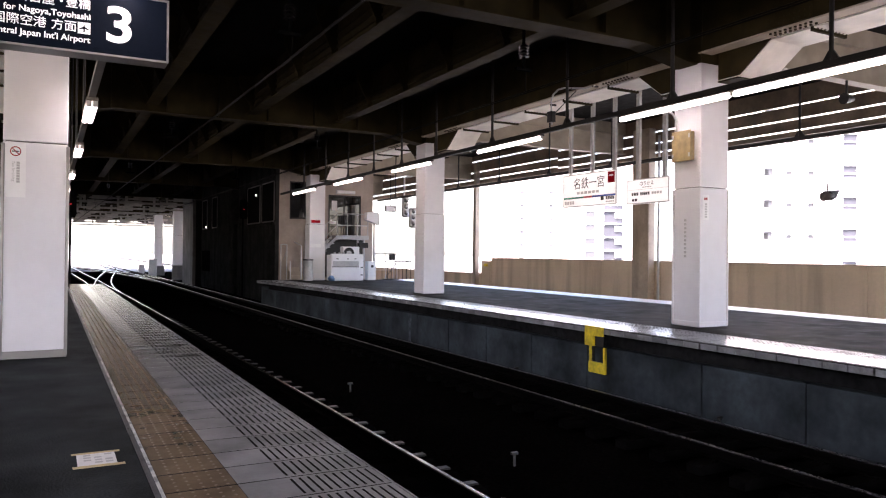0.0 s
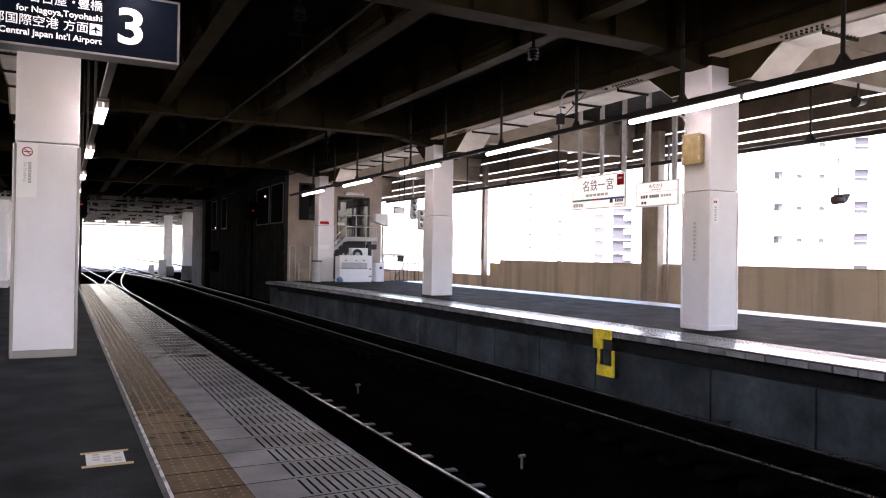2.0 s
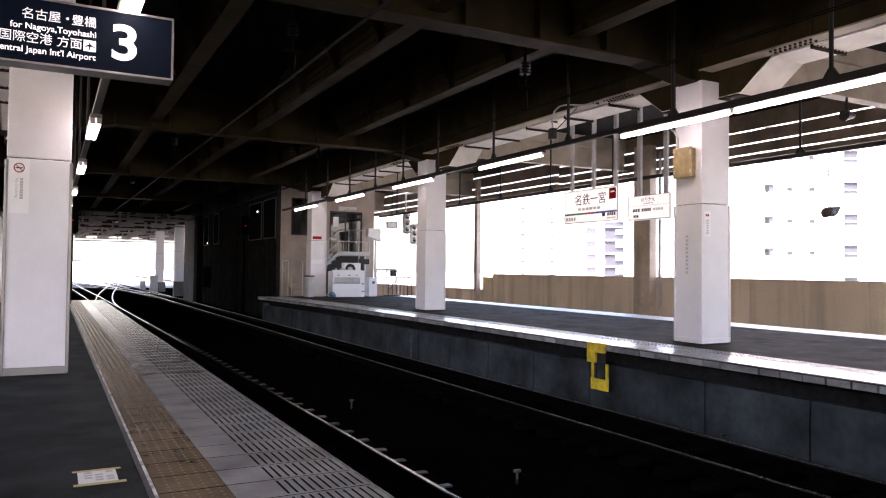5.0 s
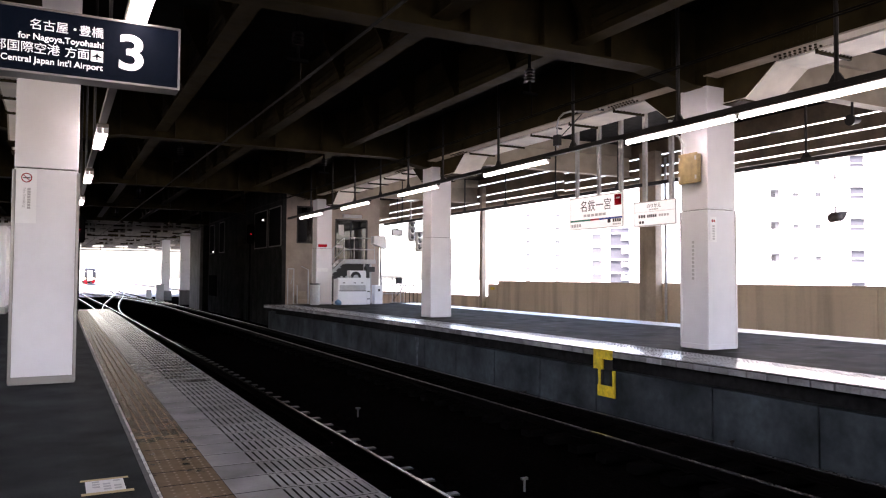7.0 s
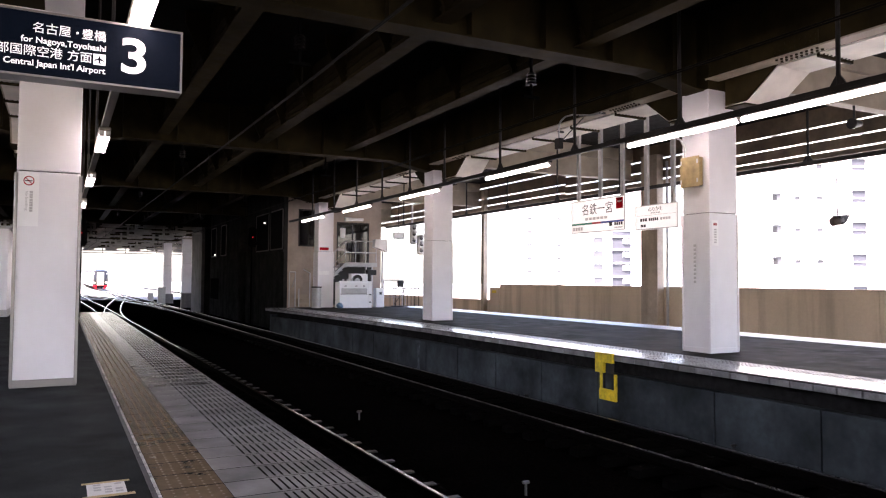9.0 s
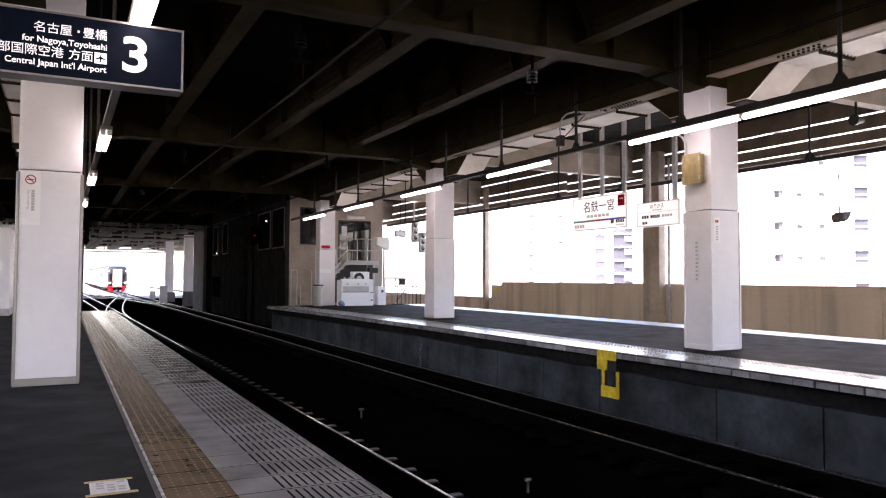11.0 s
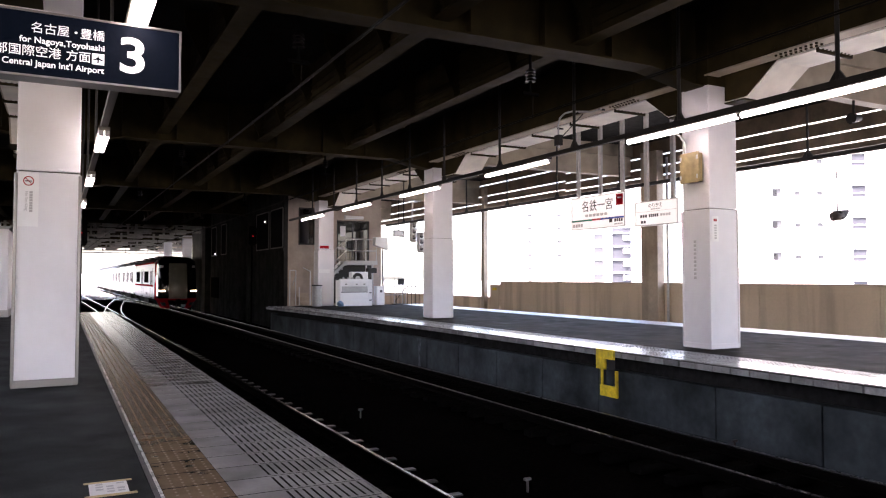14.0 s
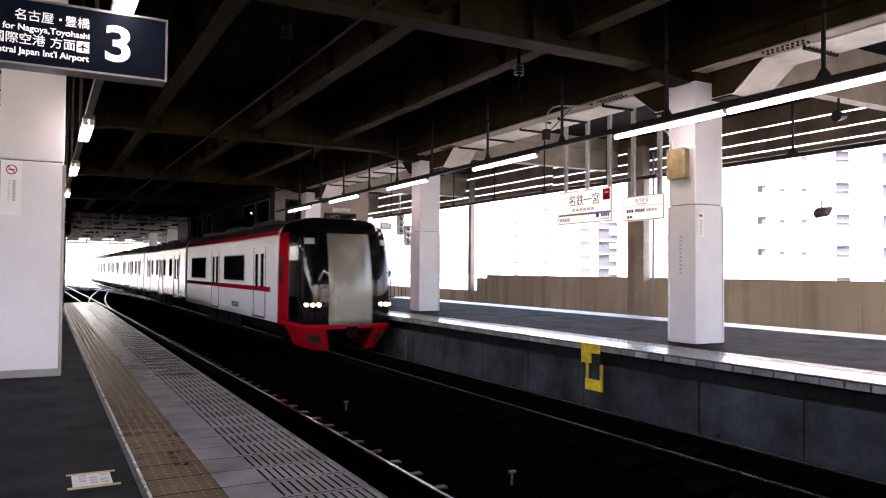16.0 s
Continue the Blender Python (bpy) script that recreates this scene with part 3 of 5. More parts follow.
part("post", rod(bmesh.new(), (15.0, 36.4, -0.3), (15.0, 36.4, 1.83), 0.05), PIPE, st)
part("post", rod(bmesh.new(), (15.0, 37.3, -0.3), (15.0, 37.3, 1.83), 0.05), PIPE, st)
for x in (13.5, 14.05, 14.6, 15.2):
    part("baluster", rod(bmesh.new(), (x, 36.35, 1.98), (x, 36.35, 3.1), 0.025), PIPE, st)
for z in (2.5, 3.1):
    part("handrail", rod(bmesh.new(), (13.5, 36.35, z), (15.2, 36.35, z), 0.025), PIPE, st)
    part("handrail", rod(bmesh.new(), (12.3, 36.35, z - 1.15), (13.5, 36.35, z), 0.025), PIPE, st)
part("baluster", rod(bmesh.new(), (12.9, 36.35, 1.4), (12.9, 36.35, 2.55), 0.025), PIPE, st)

# short steps beside the column
s2 = thing("side_steps", (0, 0, 0), "narrow concrete steps with metal handrails", "stairs")
for i in range(3):
    part("step", box(10.75, 11.35, 36.4 + i * 0.3, 37.45, 0.0 + i * 0.2, 0.2 + i * 0.2), TAN_COL, s2)
for x, h in ((10.15, 1.75), (10.45, 1.75), (10.64, 0.92), (11.2, 1.7)):
    part("post", rod(bmesh.new(), (x, 36.2, 0), (x, 36.2, h), 0.03), STEEL, s2)
part("rail", rod(bmesh.new(), (10.15, 36.2, 1.75), (10.45, 36.2, 1.75), 0.03), STEEL, s2)
part("rail", rod(bmesh.new(), (10.45, 36.2, 1.5), (10.62, 37.3, 1.0), 0.025), STEEL, s2)
part("rail", rod(bmesh.new(), (11.2, 36.2, 1.7), (11.2, 37.4, 1.9), 0.025), STEEL, s2)
part("gate_panel", box(10.48, 11.18, 37.40, 37.44, 0.62, 1.6), OFFICE, s2, "pale panel behind the steps")

# white cabinet with a rounded top unit, small cabinet beside it
cb = thing("equipment_cabinet", (12.83, 34.2, 0), "white metal equipment cabinet with two-part front", "cabinet")
part("body", box(-0.74, 0.74, 0, 0.7, 0.0, 1.26, bevel=0.015), SIGNW, cb)
part("plinth", box(-0.72, 0.72, 0.02, 0.68, 0.0, 0.08), DARK, cb)
part("lower_door", box(-0.66, 0.68, -0.02, 0.0, 0.10, 0.66, bevel=0.006), SIGNW, cb)
part("door_gap", box(-0.7, 0.7, -0.008, 0.0, 0.66, 0.69), DARK, cb, "dark gap between the doors")
part("middle_door", box(-0.66, 0.68, -0.02, 0.0, 0.69, 0.96, bevel=0.006), PIPE, cb)
part("upper_door", box(-0.70, 0.72, -0.02, 0.0, 1.0, 1.22, bevel=0.006), SIGNW, cb)
part("top_rail", box(-0.76, 0.76, -0.04, 0.1, 1.26, 1.32), SIGNW, cb)
part("side_unit", box(0.76, 0.95, 0.05, 0.65, 0.0, 1.30, bevel=0.01), SIGNW, cb, "narrow side unit")
for z in (0.25, 0.62):
    part("side_latch", box(0.80, 0.92, 0.03, 0.05, z, z + 0.05), DARK, cb)
for x in (-0.45, 0.1, 0.5):
    part("latch", box(x - 0.05, x + 0.05, -0.04, -0.02, 1.05, 1.09), DARK, cb)
for x in (-0.55, -0.3, -0.1):
    part("top_fitting", box(x - 0.04, x + 0.04, 0.02, 0.12, 1.32, 1.4), PIPE, cb)
fan = thing("blower_unit", (13.2, 34.5, 1.26), "white blower unit on the cabinet top", "machine")
part("housing", box(-0.42, 0.46, 0, 0.4, 0.0, 0.42, bevel=0.03), SIGNW, fan)
part("ring", rod(bmesh.new(), (-0.1, -0.02, 0.1), (-0.1, 0.02, 0.1), 0.27, 24), DARK, fan, "dark round opening")
part("hub", rod(bmesh.new(), (-0.1, -0.04, 0.07), (-0.1, 0.02, 0.07), 0.14, 16), PIPE, fan)
part("dark_unit", box(0.47, 0.95, 0.05, 0.35, 0.36, 0.62, bevel=0.02), DARK, fan, "dark control box")
cb2 = thing("small_cabinet", (14.38, 34.6, 0), "small white metal cabinet", "cabinet")
part("body", box(-0.22, 0.22, 0, 0.4, 0, 0.95, bevel=0.015), SIGNW, cb2)
part("door", box(-0.18, 0.18, -0.015, 0, 0.06, 0.88, bevel=0.004), SIGNW, cb2)
part("label_plate", box(-0.05, 0.08, -0.022, -0.015, 0.64, 0.76), INK, cb2)
bin_ = thing("waste_bin", (11.05, 34.6, 0), "grey steel waste bin beside the column", "bin")
part("drum", rod(bmesh.new(), (0, 0, 0), (0, 0, 0.98), 0.23, 18), PIPE, bin_)
part("rim", rod(bmesh.new(), (0, 0, 0.98), (0, 0, 1.04), 0.25, 18), DARK, bin_)
bag = thing("blue_bag", (12.0, 33.9, 0), "crumpled blue plastic bag by the column", "bag")
b = bmesh.new()
bmesh.ops.create_icosphere(b, subdivisions=3, radius=0.16)
for v in b.verts:
    v.co *= 1 + 0.35 * noise.noise(v.co * 7)
    v.co.z = max(v.co.z * 0.9 + 0.13, 0.0)
part("sack", b, BLUEPL, bag)
mir = thing("convex_hood", (14.75, 35.3, 2.95), "white sloping hood on a post", "hood")
part("shell", prism(bmesh.new(), [(-0.36, 0.52), (0.24, 0.55), (0.32, 0.4), (0.32, -0.12), (-0.38, 0.12)], 0, 0.4), SIGNW, mir)
part("post", rod(bmesh.new(), (0.1, 0.2, -2.95), (0.1, 0.2, 0.0), 0.05), PIPE, mir)
fe = thing("end_barrier", (0, 0, 0), "low barrier of thin metal bars at the platform end", "fence")
for i in range(7):
    part("bar", rod(bmesh.new(), (15.5 + i * 0.22, 35.2, 0), (15.5 + i * 0.22, 35.2, 0.95), 0.02), DARK, fe)
part("rail", rod(bmesh.new(), (15.5, 35.2, 0.95), (16.85, 35.2, 0.95), 0.025), DARK, fe)


gt = thing("end_gate", (0, 0, 0), "tubular gate frame with a dark box at the platform end", "gate")
for x, h in ((14.72, 1.37), (15.3, 1.37), (15.78, 1.37), (15.95, 0.9)):
    part("post", rod(bmesh.new(), (x, 35.0, 0), (x, 35.0, h), 0.025), PIPE, gt)
for z in (1.37, 0.95, 0.5):
    part("rail", rod(bmesh.new(), (14.72, 35.0, z), (15.78, 35.0, z), 0.022), PIPE, gt)
part("brace", rod(bmesh.new(), (15.3, 35.0, 0.1), (15.95, 35.0, 0.9), 0.02), DARK, gt)
part("control_box", box(15.5, 15.8, 34.85, 35.05, 1.02, 1.34, bevel=0.02), DARK, gt, "dark control box")
part("foot_plate", box(15.2, 16.0, 34.9, 35.1, 0.0, 0.05), DARK, gt)


# ---- signals ----
def signal(at, heads, lit, label):
    s = thing("track_signal", at, label, "signal", "track signals")
    if lit:
        part("mast", rod(bmesh.new(), (0, 0.2, -at[2] - 1.32), (0, 0.2, 0.4), 0.05, 10), BLACK, s)
    else:
        part("hanger", rod(bmesh.new(), (0, 0.2, -0.3), (0, 0.2, 1.64), 0.05, 10), PIPE, s)
        part("bracket", box(-0.05, 0.05, -0.72, 0.26, 1.58, 1.645), PIPE, s)
        part("head_arm", box(0.0, 0.5, 0.14, 0.2, -0.32, -0.26), PIPE, s)
    for dx, dz in heads:
        b = bmesh.new()
        bx(b, dx - 0.22, dx + 0.22, -0.05, 0.15, dz - 0.55, dz + 0.55, bevel=0.12)
        h_ = part("head", b, BLACK if lit else STEEL, s, "signal head")
        for i in (-1, 0, 1):
            part("lens", rod(bmesh.new(), (dx, -0.07, dz + i * 0.33), (dx, -0.04, dz + i * 0.33), 0.042 if lit else 0.1, 14), SIGRED if lit and i == 0 else BLACK if lit else DARK, h_)
            part("visor", rod(bmesh.new(), (dx, -0.25, dz + i * 0.33 + 0.12), (dx, -0.05, dz + i * 0.33 + 0.1), 0.1, 10), BLACK if lit else PIPE, h_)
    return s


signal((16.88, 36.0, 3.85), ((0, 0), (0.44, -0.55)), False, "grey colour-light signal with two heads hung from a canopy beam")
signal((9.6, 41.9, 3.75), ((0, 0),), True, "dark signal showing red beside the far track")
signal((0.72, 33.6, 3.25), ((0, 0),), 1, "dark signal showing red at the platform end")


wr = thing("waiting_room", (-3.6, 31.6, 0), "pale panelled waiting room at the platform end", "cabin")
part("walls", box(-1.95, 1.95, -1.5, 1.5, 0.0, 3.1, bevel=0.01), WHITE, wr)
part("roof", box(-2.05, 2.05, -1.6, 1.6, 3.1, 3.2), PIPE, wr)
part("sign_plate", box(1.2, 1.75, -1.515, -1.5, 1.6, 1.9), SIGNW, wr)
part("plinth", box(-1.97, 1.97, -1.52, 1.52, 0.0, 0.25), PIPE, wr)
hf = thing("hanging_frame", (16.0, 36.0, 3.82), "small dark hanging frame sign", "sign")
part("frame", prism(bmesh.new(), [(-0.32, -0.25), (0.32, -0.25), (0.32, 0.1), (-0.32, 0.1)], 0, 0.04), DARK, hf)
part("plate", box(-0.26, 0.26, -0.01, 0.0, -0.2, 0.05), SIGNW, hf)
part("rod", rod(bmesh.new(), (0, 0.02, 0.1), (0, 0.02, 3.05), 0.025), DARK, hf)

# ---- lamps ----
def tube_lamp(at, length, label, pair):
    t = thing("tube_lamp", at, label, "lamp", "fluorescent lamps")
    part("batten", box(-0.07, 0.07, -length / 2 - 0.05, length / 2 + 0.05, 0.05, 0.10, bevel=0.01), DARK if not pair else SLAT, t)
    for dx in ((-0.036, 0.036) if pair else (0.0,)):
        part("tube", rod(bmesh.new(), (dx, -length / 2, 0.0), (dx, length / 2, 0.0), 0.03 if pair else 0.045, 12), TUBE, t, "lit fluorescent tube", True)
        for e in (-1, 1):
            part("socket", box(dx - 0.03, dx + 0.03, e * (length / 2 + 0.02) - 0.02, e * (length / 2 + 0.02) + 0.02, -0.025, 0.06), PIPE, t)
    return t


for y0, y1 in ((3.2, 5.95), (6.0, 8.76), (8.86, 11.6), (14.4, 17.3), (20.15, 23.05), (25.8, 28.8), (31.4, 34.6)):
    tube_lamp((10.3, (y0 + y1) / 2, 4.17), y1 - y0, "single lit fluorescent tube on a dark channel", False)
for y in (5.5, 10.95, 15.4, 20.5, 25.5, 30.5):
    tube_lamp((0.46, y, 3.22), 1.3, "twin lit fluorescent tubes on a channel", True)
ch = thing("lamp_channel", (10.3, 0, 4.30), "dark lamp channel hung on rods over the platform edge", "channel")
part("channel", box(-0.05, 0.05, -6, 36.8, -0.04, 0.06, bevel=0.01), DARK, ch)
for y in (2.6, 5.75, 7.0, 10.2, 13.4, 16.6, 19.8, 22.3, 24.7, 27.3, 30.0, 33.0):
    part("hanger", rod(bmesh.new(), (0, y, 0.05), (0, y, 2.5), 0.035), DARK, ch)
    part("foot", prism(bmesh.new(), [(y - 0.14, 0.05), (y + 0.14, 0.05), (y + 0.04, 0.2), (y - 0.04, 0.2)], -0.02, 0.02, "x"), DARK, ch)
ch = thing("lamp_channel", (0.46, 0, 3.34), "slim lamp channel hung over the tiled platform edge", "channel")
part("channel", box(-0.04, 0.04, -6, 33, -0.02, 0.05), SLAT, ch)
for y in np.arange(-3, 33, 4.0):
    part("hanger", rod(bmesh.new(), (0, y, 0.05), (0, y, 3.45), 0.02), DARK, ch)
for x, z in ((15.6, 4.19),):
    ch = thing("lamp_channel", (x, 0, z), "dark lamp channel over the platform's other edge", "channel")
    part("channel", box(-0.05, 0.05, -6, 36.8, -0.04, 0.06), DARK, ch)
    for y in np.arange(1.5, 36, 3.3):
        part("hanger", rod(bmesh.new(), (0, y, 0.05), (0, y, 6.8 - z), 0.03), DARK, ch)
        part("foot", prism(bmesh.new(), [(y - 0.14, 0.05), (y + 0.14, 0.05), (y + 0.04, 0.2), (y - 0.04, 0.2)], -0.02, 0.02, "x"), DARK, ch)

# ---- overhead wires ----
for i, (x, z) in enumerate(((7.85, 4.42), (7.98, 4.50), (3.35, 4.45), (3.47, 4.53))):
    w = thing("contact_wire", (0, 0, 0), "thin dark overhead contact wire", "wire", "overhead wires")
    if x > 5:
        pts = [((x, y), z) for y in (-40, 420)]
    else:
        pts = [((along(NEAR, y) - 3.42 + x, y), z) for y in (-40, 12, 30, 48, 96, 150, 420)]
    for (pa, za), (pb, zb) in zip(pts, pts[1:]):
        part("span", rod(bmesh.new(), (*pa, za), (*pb, zb), 0.012, 6), WIRE, w)
    for y in (47.8, 72.5):
        xw = x if x > 5 else along(NEAR, y) - 3.42 + x
        part("dropper", rod(bmesh.new(), (xw, y, z), (xw, y, 6.75), 0.008, 6), WIRE, w)


def insulator(x, y, z):
    s = thing("wire_insulator", (x, y, z), "ribbed porcelain insulator hanging from the ceiling", "insulator", "insulators")
    part("stem", rod(bmesh.new(), (0, 0, -0.25), (0, 0, 6.75 - z), 0.03), BLACK, s)
    for i in range(4):
        part("shed", rod(bmesh.new(), (0, 0, 0.06 * i), (0, 0, 0.06 * i + 0.05), 0.11, 14, 0.06), PORC, s)
    part("clamp", box(-0.18, 0.18, -0.03, 0.03, -0.27, -0.21, bevel=0.01), BLACK, s)
    part("dropper", rod(bmesh.new(), (0.05, 0, -0.24), (0.05, 0, 4.44 - z), 0.01, 6), WIRE, s)
    return s


for y in ROWS[2:8]:
    for x in (3.4, 7.92):
        insulator(along(NEAR, y) if x < 5 else x, y + 0.9, 5.15)

# ---- signs ----
sg = thing("platform_sign", (-0.37, 5.6, 2.965), "navy hanging direction sign with white lettering and platform number", "sign")
part("case", box(-1.12, 1.12, 0.0, 0.17, -0.225, 0.225, bevel=0.006), RIM, sg, "steel sign case")
part("face", box(-1.106, 1.106, -0.006, 0.0, -0.211, 0.211), NAVY, sg, "navy lit face")
b = bmesh.new()
for a, c, d, e in ((-1.12, 1.12, 0.211, 0.225), (-1.12, 1.12, -0.225, -0.211), (-1.12, -1.106, -0.211, 0.211), (1.106, 1.12, -0.211, 0.211)):
    bx(b, a, c, -0.014, 0.0, d, e)
part("rim", b, RIM, sg, "steel rim")
for x in (-0.8, 0.8):
    part("hanger", rod(bmesh.new(), (x, 0.08, 0.22), (x, 0.08, 3.8), 0.02), STEEL, sg)


def on_sign(text, x, z, size, align="RIGHT", bold=0.0, spacing=1.0):
    return words(text, size, LETTER, sg, pose(x, -0.0075, z, 90, 0, 0), "letter", align, bold, spacing)


three = on_sign("3", 0.785, -0.012, 0.345, "CENTER", 0.007)
three[0].matrix_basis = three[0].matrix_basis @ Matrix.Translation((-0.013, 0, 0)) @ Matrix.Diagonal((1.16, 1, 1, 1))
on_sign("名古屋", 0.392, 0.105, 0.079, "RIGHT", 0.0, 0.98)
on_sign("・", 0.418, 0.105, 0.079, "CENTER")
on_sign("豊橋", 0.612, 0.105, 0.079, "RIGHT", 0.0, 0.98)
on_sign("for Nagoya,Toyohashi", 0.612, 0.024, 0.058, "RIGHT", 0.0008)
on_sign("中部国際空港", 0.345, -0.056, 0.079, "RIGHT", 0.0, 0.98)
on_sign("方面", 0.525, -0.056, 0.079, "RIGHT", 0.0, 0.98)
on_sign("Central Japan Int'l Airport", 0.612, -0.133, 0.058, "RIGHT", 0.0008)
part("pictogram", box(0.535, 0.612, -0.0085, -0.0065, -0.092, -0.016), LETTER, sg, "white pictogram tile")
pl = bmesh.new()
prism(pl, [(0.54, -0.014), (0.546, -0.035), (0.572, -0.05), (0.572, -0.056), (0.546, -0.049), (0.544, -0.065), (0.552, -0.072), (0.54, -0.07), (0.528, -0.072), (0.536, -0.065), (0.534, -0.049), (0.508, -0.056), (0.508, -0.05), (0.534, -0.035)], -0.0105, -0.0086)
bmesh.ops.translate(pl, verts=pl.verts[:], vec=(0.0335, 0, -0.010))
part("aeroplane", pl, NAVY, sg, "dark aeroplane symbol")


def bars(parent, x0, z, width, h, n, y, material=INK):
    for i in range(n):
        a = x0 + width * i / n
        part("text_bar", box(a, a + width / n * 0.75, y - 0.002, y, z - h / 2, z + h / 2), material, parent)


# station name sign and transfer sign on the far platform
ns = thing("station_sign", (13.1, 16.06, 3.2, 0, 0, -90), "white hanging station name sign with a striped band", "sign")
part("board", box(-1.15, 1.15, 0, 0.12, -0.455, 0.475, bevel=0.01), LITSIGN, ns)
b = bmesh.new()
for a, c, d, e in ((-1.15, 1.15, 0.445, 0.475), (-1.15, 1.15, -0.455, -0.43), (-1.15, -1.12, -0.43, 0.445), (1.12, 1.15, -0.43, 0.445)):
    bx(b, a, c, -0.012, -0.001, d, e)
part("frame", b, PIPE, ns, "grey sign frame")
words("名鉄一宮", 0.335, INK, ns, pose(0.0, -0.004, 0.17, 90, 0, 0), "letter", "CENTER")
bars(ns, -0.5, -0.07, 0.98, 0.07, 6, -0.003, PIPE)
for a, c, col in ((-1.1, -0.2, mat("stripe_green", (0.03, 0.25, 0.16), 0.5)), (-0.2, 0.16, mat("stripe_red", (0.5, 0.05, 0.06), 0.5)), (0.16, 1.1, mat("stripe_blue", (0.04, 0.08, 0.35), 0.5))):
    part("stripe", box(a, c, -0.004, -0.001, -0.225, -0.175), col, ns)
part("mark", box(0.80, 1.07, -0.004, -0.001, 0.13, 0.42), RED, ns, "small red square")
part("mark_line", box(0.86, 1.01, -0.006, -0.004, 0.30, 0.34), SIGNW, ns)
bars(ns, -1.05, -0.33, 0.46, 0.09, 4, -0.003, PIPE)
bars(ns, 0.52, -0.27, 0.16, 0.1, 1, -0.003, INK)
bars(ns, 0.73, -0.27, 0.34, 0.08, 4, -0.003, INK)
bars(ns, 0.73, -0.37, 0.34, 0.04, 5, -0.003, PIPE)
ts = thing("transfer_sign", (13.1, 13.79, 3.0, 0, 0, -90), "white hanging transfer sign with small dark writing", "sign")
part("board", box(-0.74, 0.74, 0, 0.12, -0.30, 0.325, bevel=0.01), LITSIGN, ts)
b = bmesh.new()
for a, c, d, e in ((-0.74, 0.74, 0.30, 0.325), (-0.74, 0.74, -0.30, -0.275), (-0.74, -0.715, -0.275, 0.30), (0.715, 0.74, -0.275, 0.30)):
    bx(b, a, c, -0.012, -0.001, d, e)
part("frame", b, PIPE, ts, "grey sign frame")
words("のりかえ", 0.125, INK, ts, pose(-0.02, -0.004, 0.195, 90, 0, 0), "letter", "CENTER")
bars(ts, -0.17, 0.11, 0.34, 0.03, 4, -0.003, PIPE)
part("line", box(-0.70, 0.70, -0.003, -0.001, 0.055, 0.062), PIPE, ts)
bars(ts, -0.55, -0.05, 0.26, 0.075, 3, -0.003, INK)
bars(ts, -0.24, -0.05, 0.34, 0.075, 5, -0.003, INK)
bars(ts, 0.16, -0.05, 0.36, 0.06, 4, -0.003, PIPE)
bars(ts, -0.53, -0.2, 0.2, 0.065, 2, -0.003, INK)
for s_, xs in ((ns, (-0.86, 0.1, 1.0)), (ts, (-0.37, 0.54))):
    for x in xs:
        part("hanger", box(x - 0.06, x + 0.06, 0.02, 0.09, 0.3, 3.57 if s_ is ns else 3.77), PIPE, s_, "grey steel strap")

# notices on the columns
nt = thing("notice", (-0.385, 10.745, 2.4), "white no-smoking notice fixed to the column", "notice")
part("sheet", box(-0.115, 0.115, 0.0, 0.006, -0.35, 0.34), SIGNW, nt)
b = bmesh.new()
for i in range(20):
    a0, a1 = 2 * math.pi * i / 20, 2 * math.pi * (i + 1) / 20
    prism(b, [(0.062 * math.cos(a0), 0.23 + 0.062 * math.sin(a0)), (0.062 * math.cos(a1), 0.23 + 0.062 * math.sin(a1)),
              (0.05 * math.cos(a1), 0.23 + 0.05 * math.sin(a1)), (0.05 * math.cos(a0), 0.23 + 0.05 * math.sin(a0))], -0.003, 0.0)
prism(b, [(-0.045, 0.27), (-0.037, 0.276), (0.045, 0.19), (0.037, 0.184)], -0.003, 0.0)
part("ring", b, RED, nt, "red prohibition ring")
part("cigarette", box(-0.04, 0.04, -0.003, 0.0, 0.222, 0.236), INK, nt)
for i in range(8):
    part("text_bar", box(0.012, 0.048, -0.002, 0.0, 0.072 - i * 0.034, 0.1 - i * 0.034), PIPE, nt)
words("No Smoking", 0.05, PIPE, nt, pose(-0.022, -0.001, 0.1, 90, 90, 0))
for x, y, z, h, rot, red in ((12.0 - 0.58, 10.39, 2.36, 0.5, 0, True),):
    n2 = thing("notice", (x, y, z), "narrow white notice with red head on the column", "notice")
    part("sheet", box(-0.085, 0.085, 0, 0.006, -h / 2, h / 2), SIGNW, n2)
    bars(n2, -0.05, 0.17, 0.1, 0.05, 2, -0.001, RED)
    for i in range(6):
        part("text_bar", box(-0.03, 0.03, -0.003, 0, -0.2 + i * 0.05, -0.17 + i * 0.05), PIPE, n2)
n3 = thing("notice", (11.243, 10.75, 1.75), "narrow grey lettered strip on the column side", "notice")
part("sheet", box(-0.004, 0.0, -0.05, 0.05, -0.42, 0.42), WHITE, n3)
for i in range(10):
    part("text_bar", box(-0.006, -0.004, -0.03, 0.03, -0.38 + i * 0.08, -0.33 + i * 0.08), PIPE, n3)
c3 = thing("notice", (11.6, 35.092, 2.9), "small red and white plates on the column", "notice")
part("red_plate", box(-0.26, 0.2, 0, 0.006, -0.07, 0.07), RED, c3)
part("white_plate", box(-0.3, 0.25, 0, 0.006, -1.28, -1.1), SIGNW, c3)

# beige junction box on the column
jb = thing("junction_box", (11.24, 10.78, 3.62), "beige metal junction box with conduit", "box")
part("case", box(-0.12, 0.0, -0.26, 0.19, -0.32, 0.25, bevel=0.015), BEIGE, jb)
part("lid", box(-0.145, -0.12, -0.28, 0.21, -0.34, 0.27, bevel=0.01), BEIGE, jb, "shallow box lid")
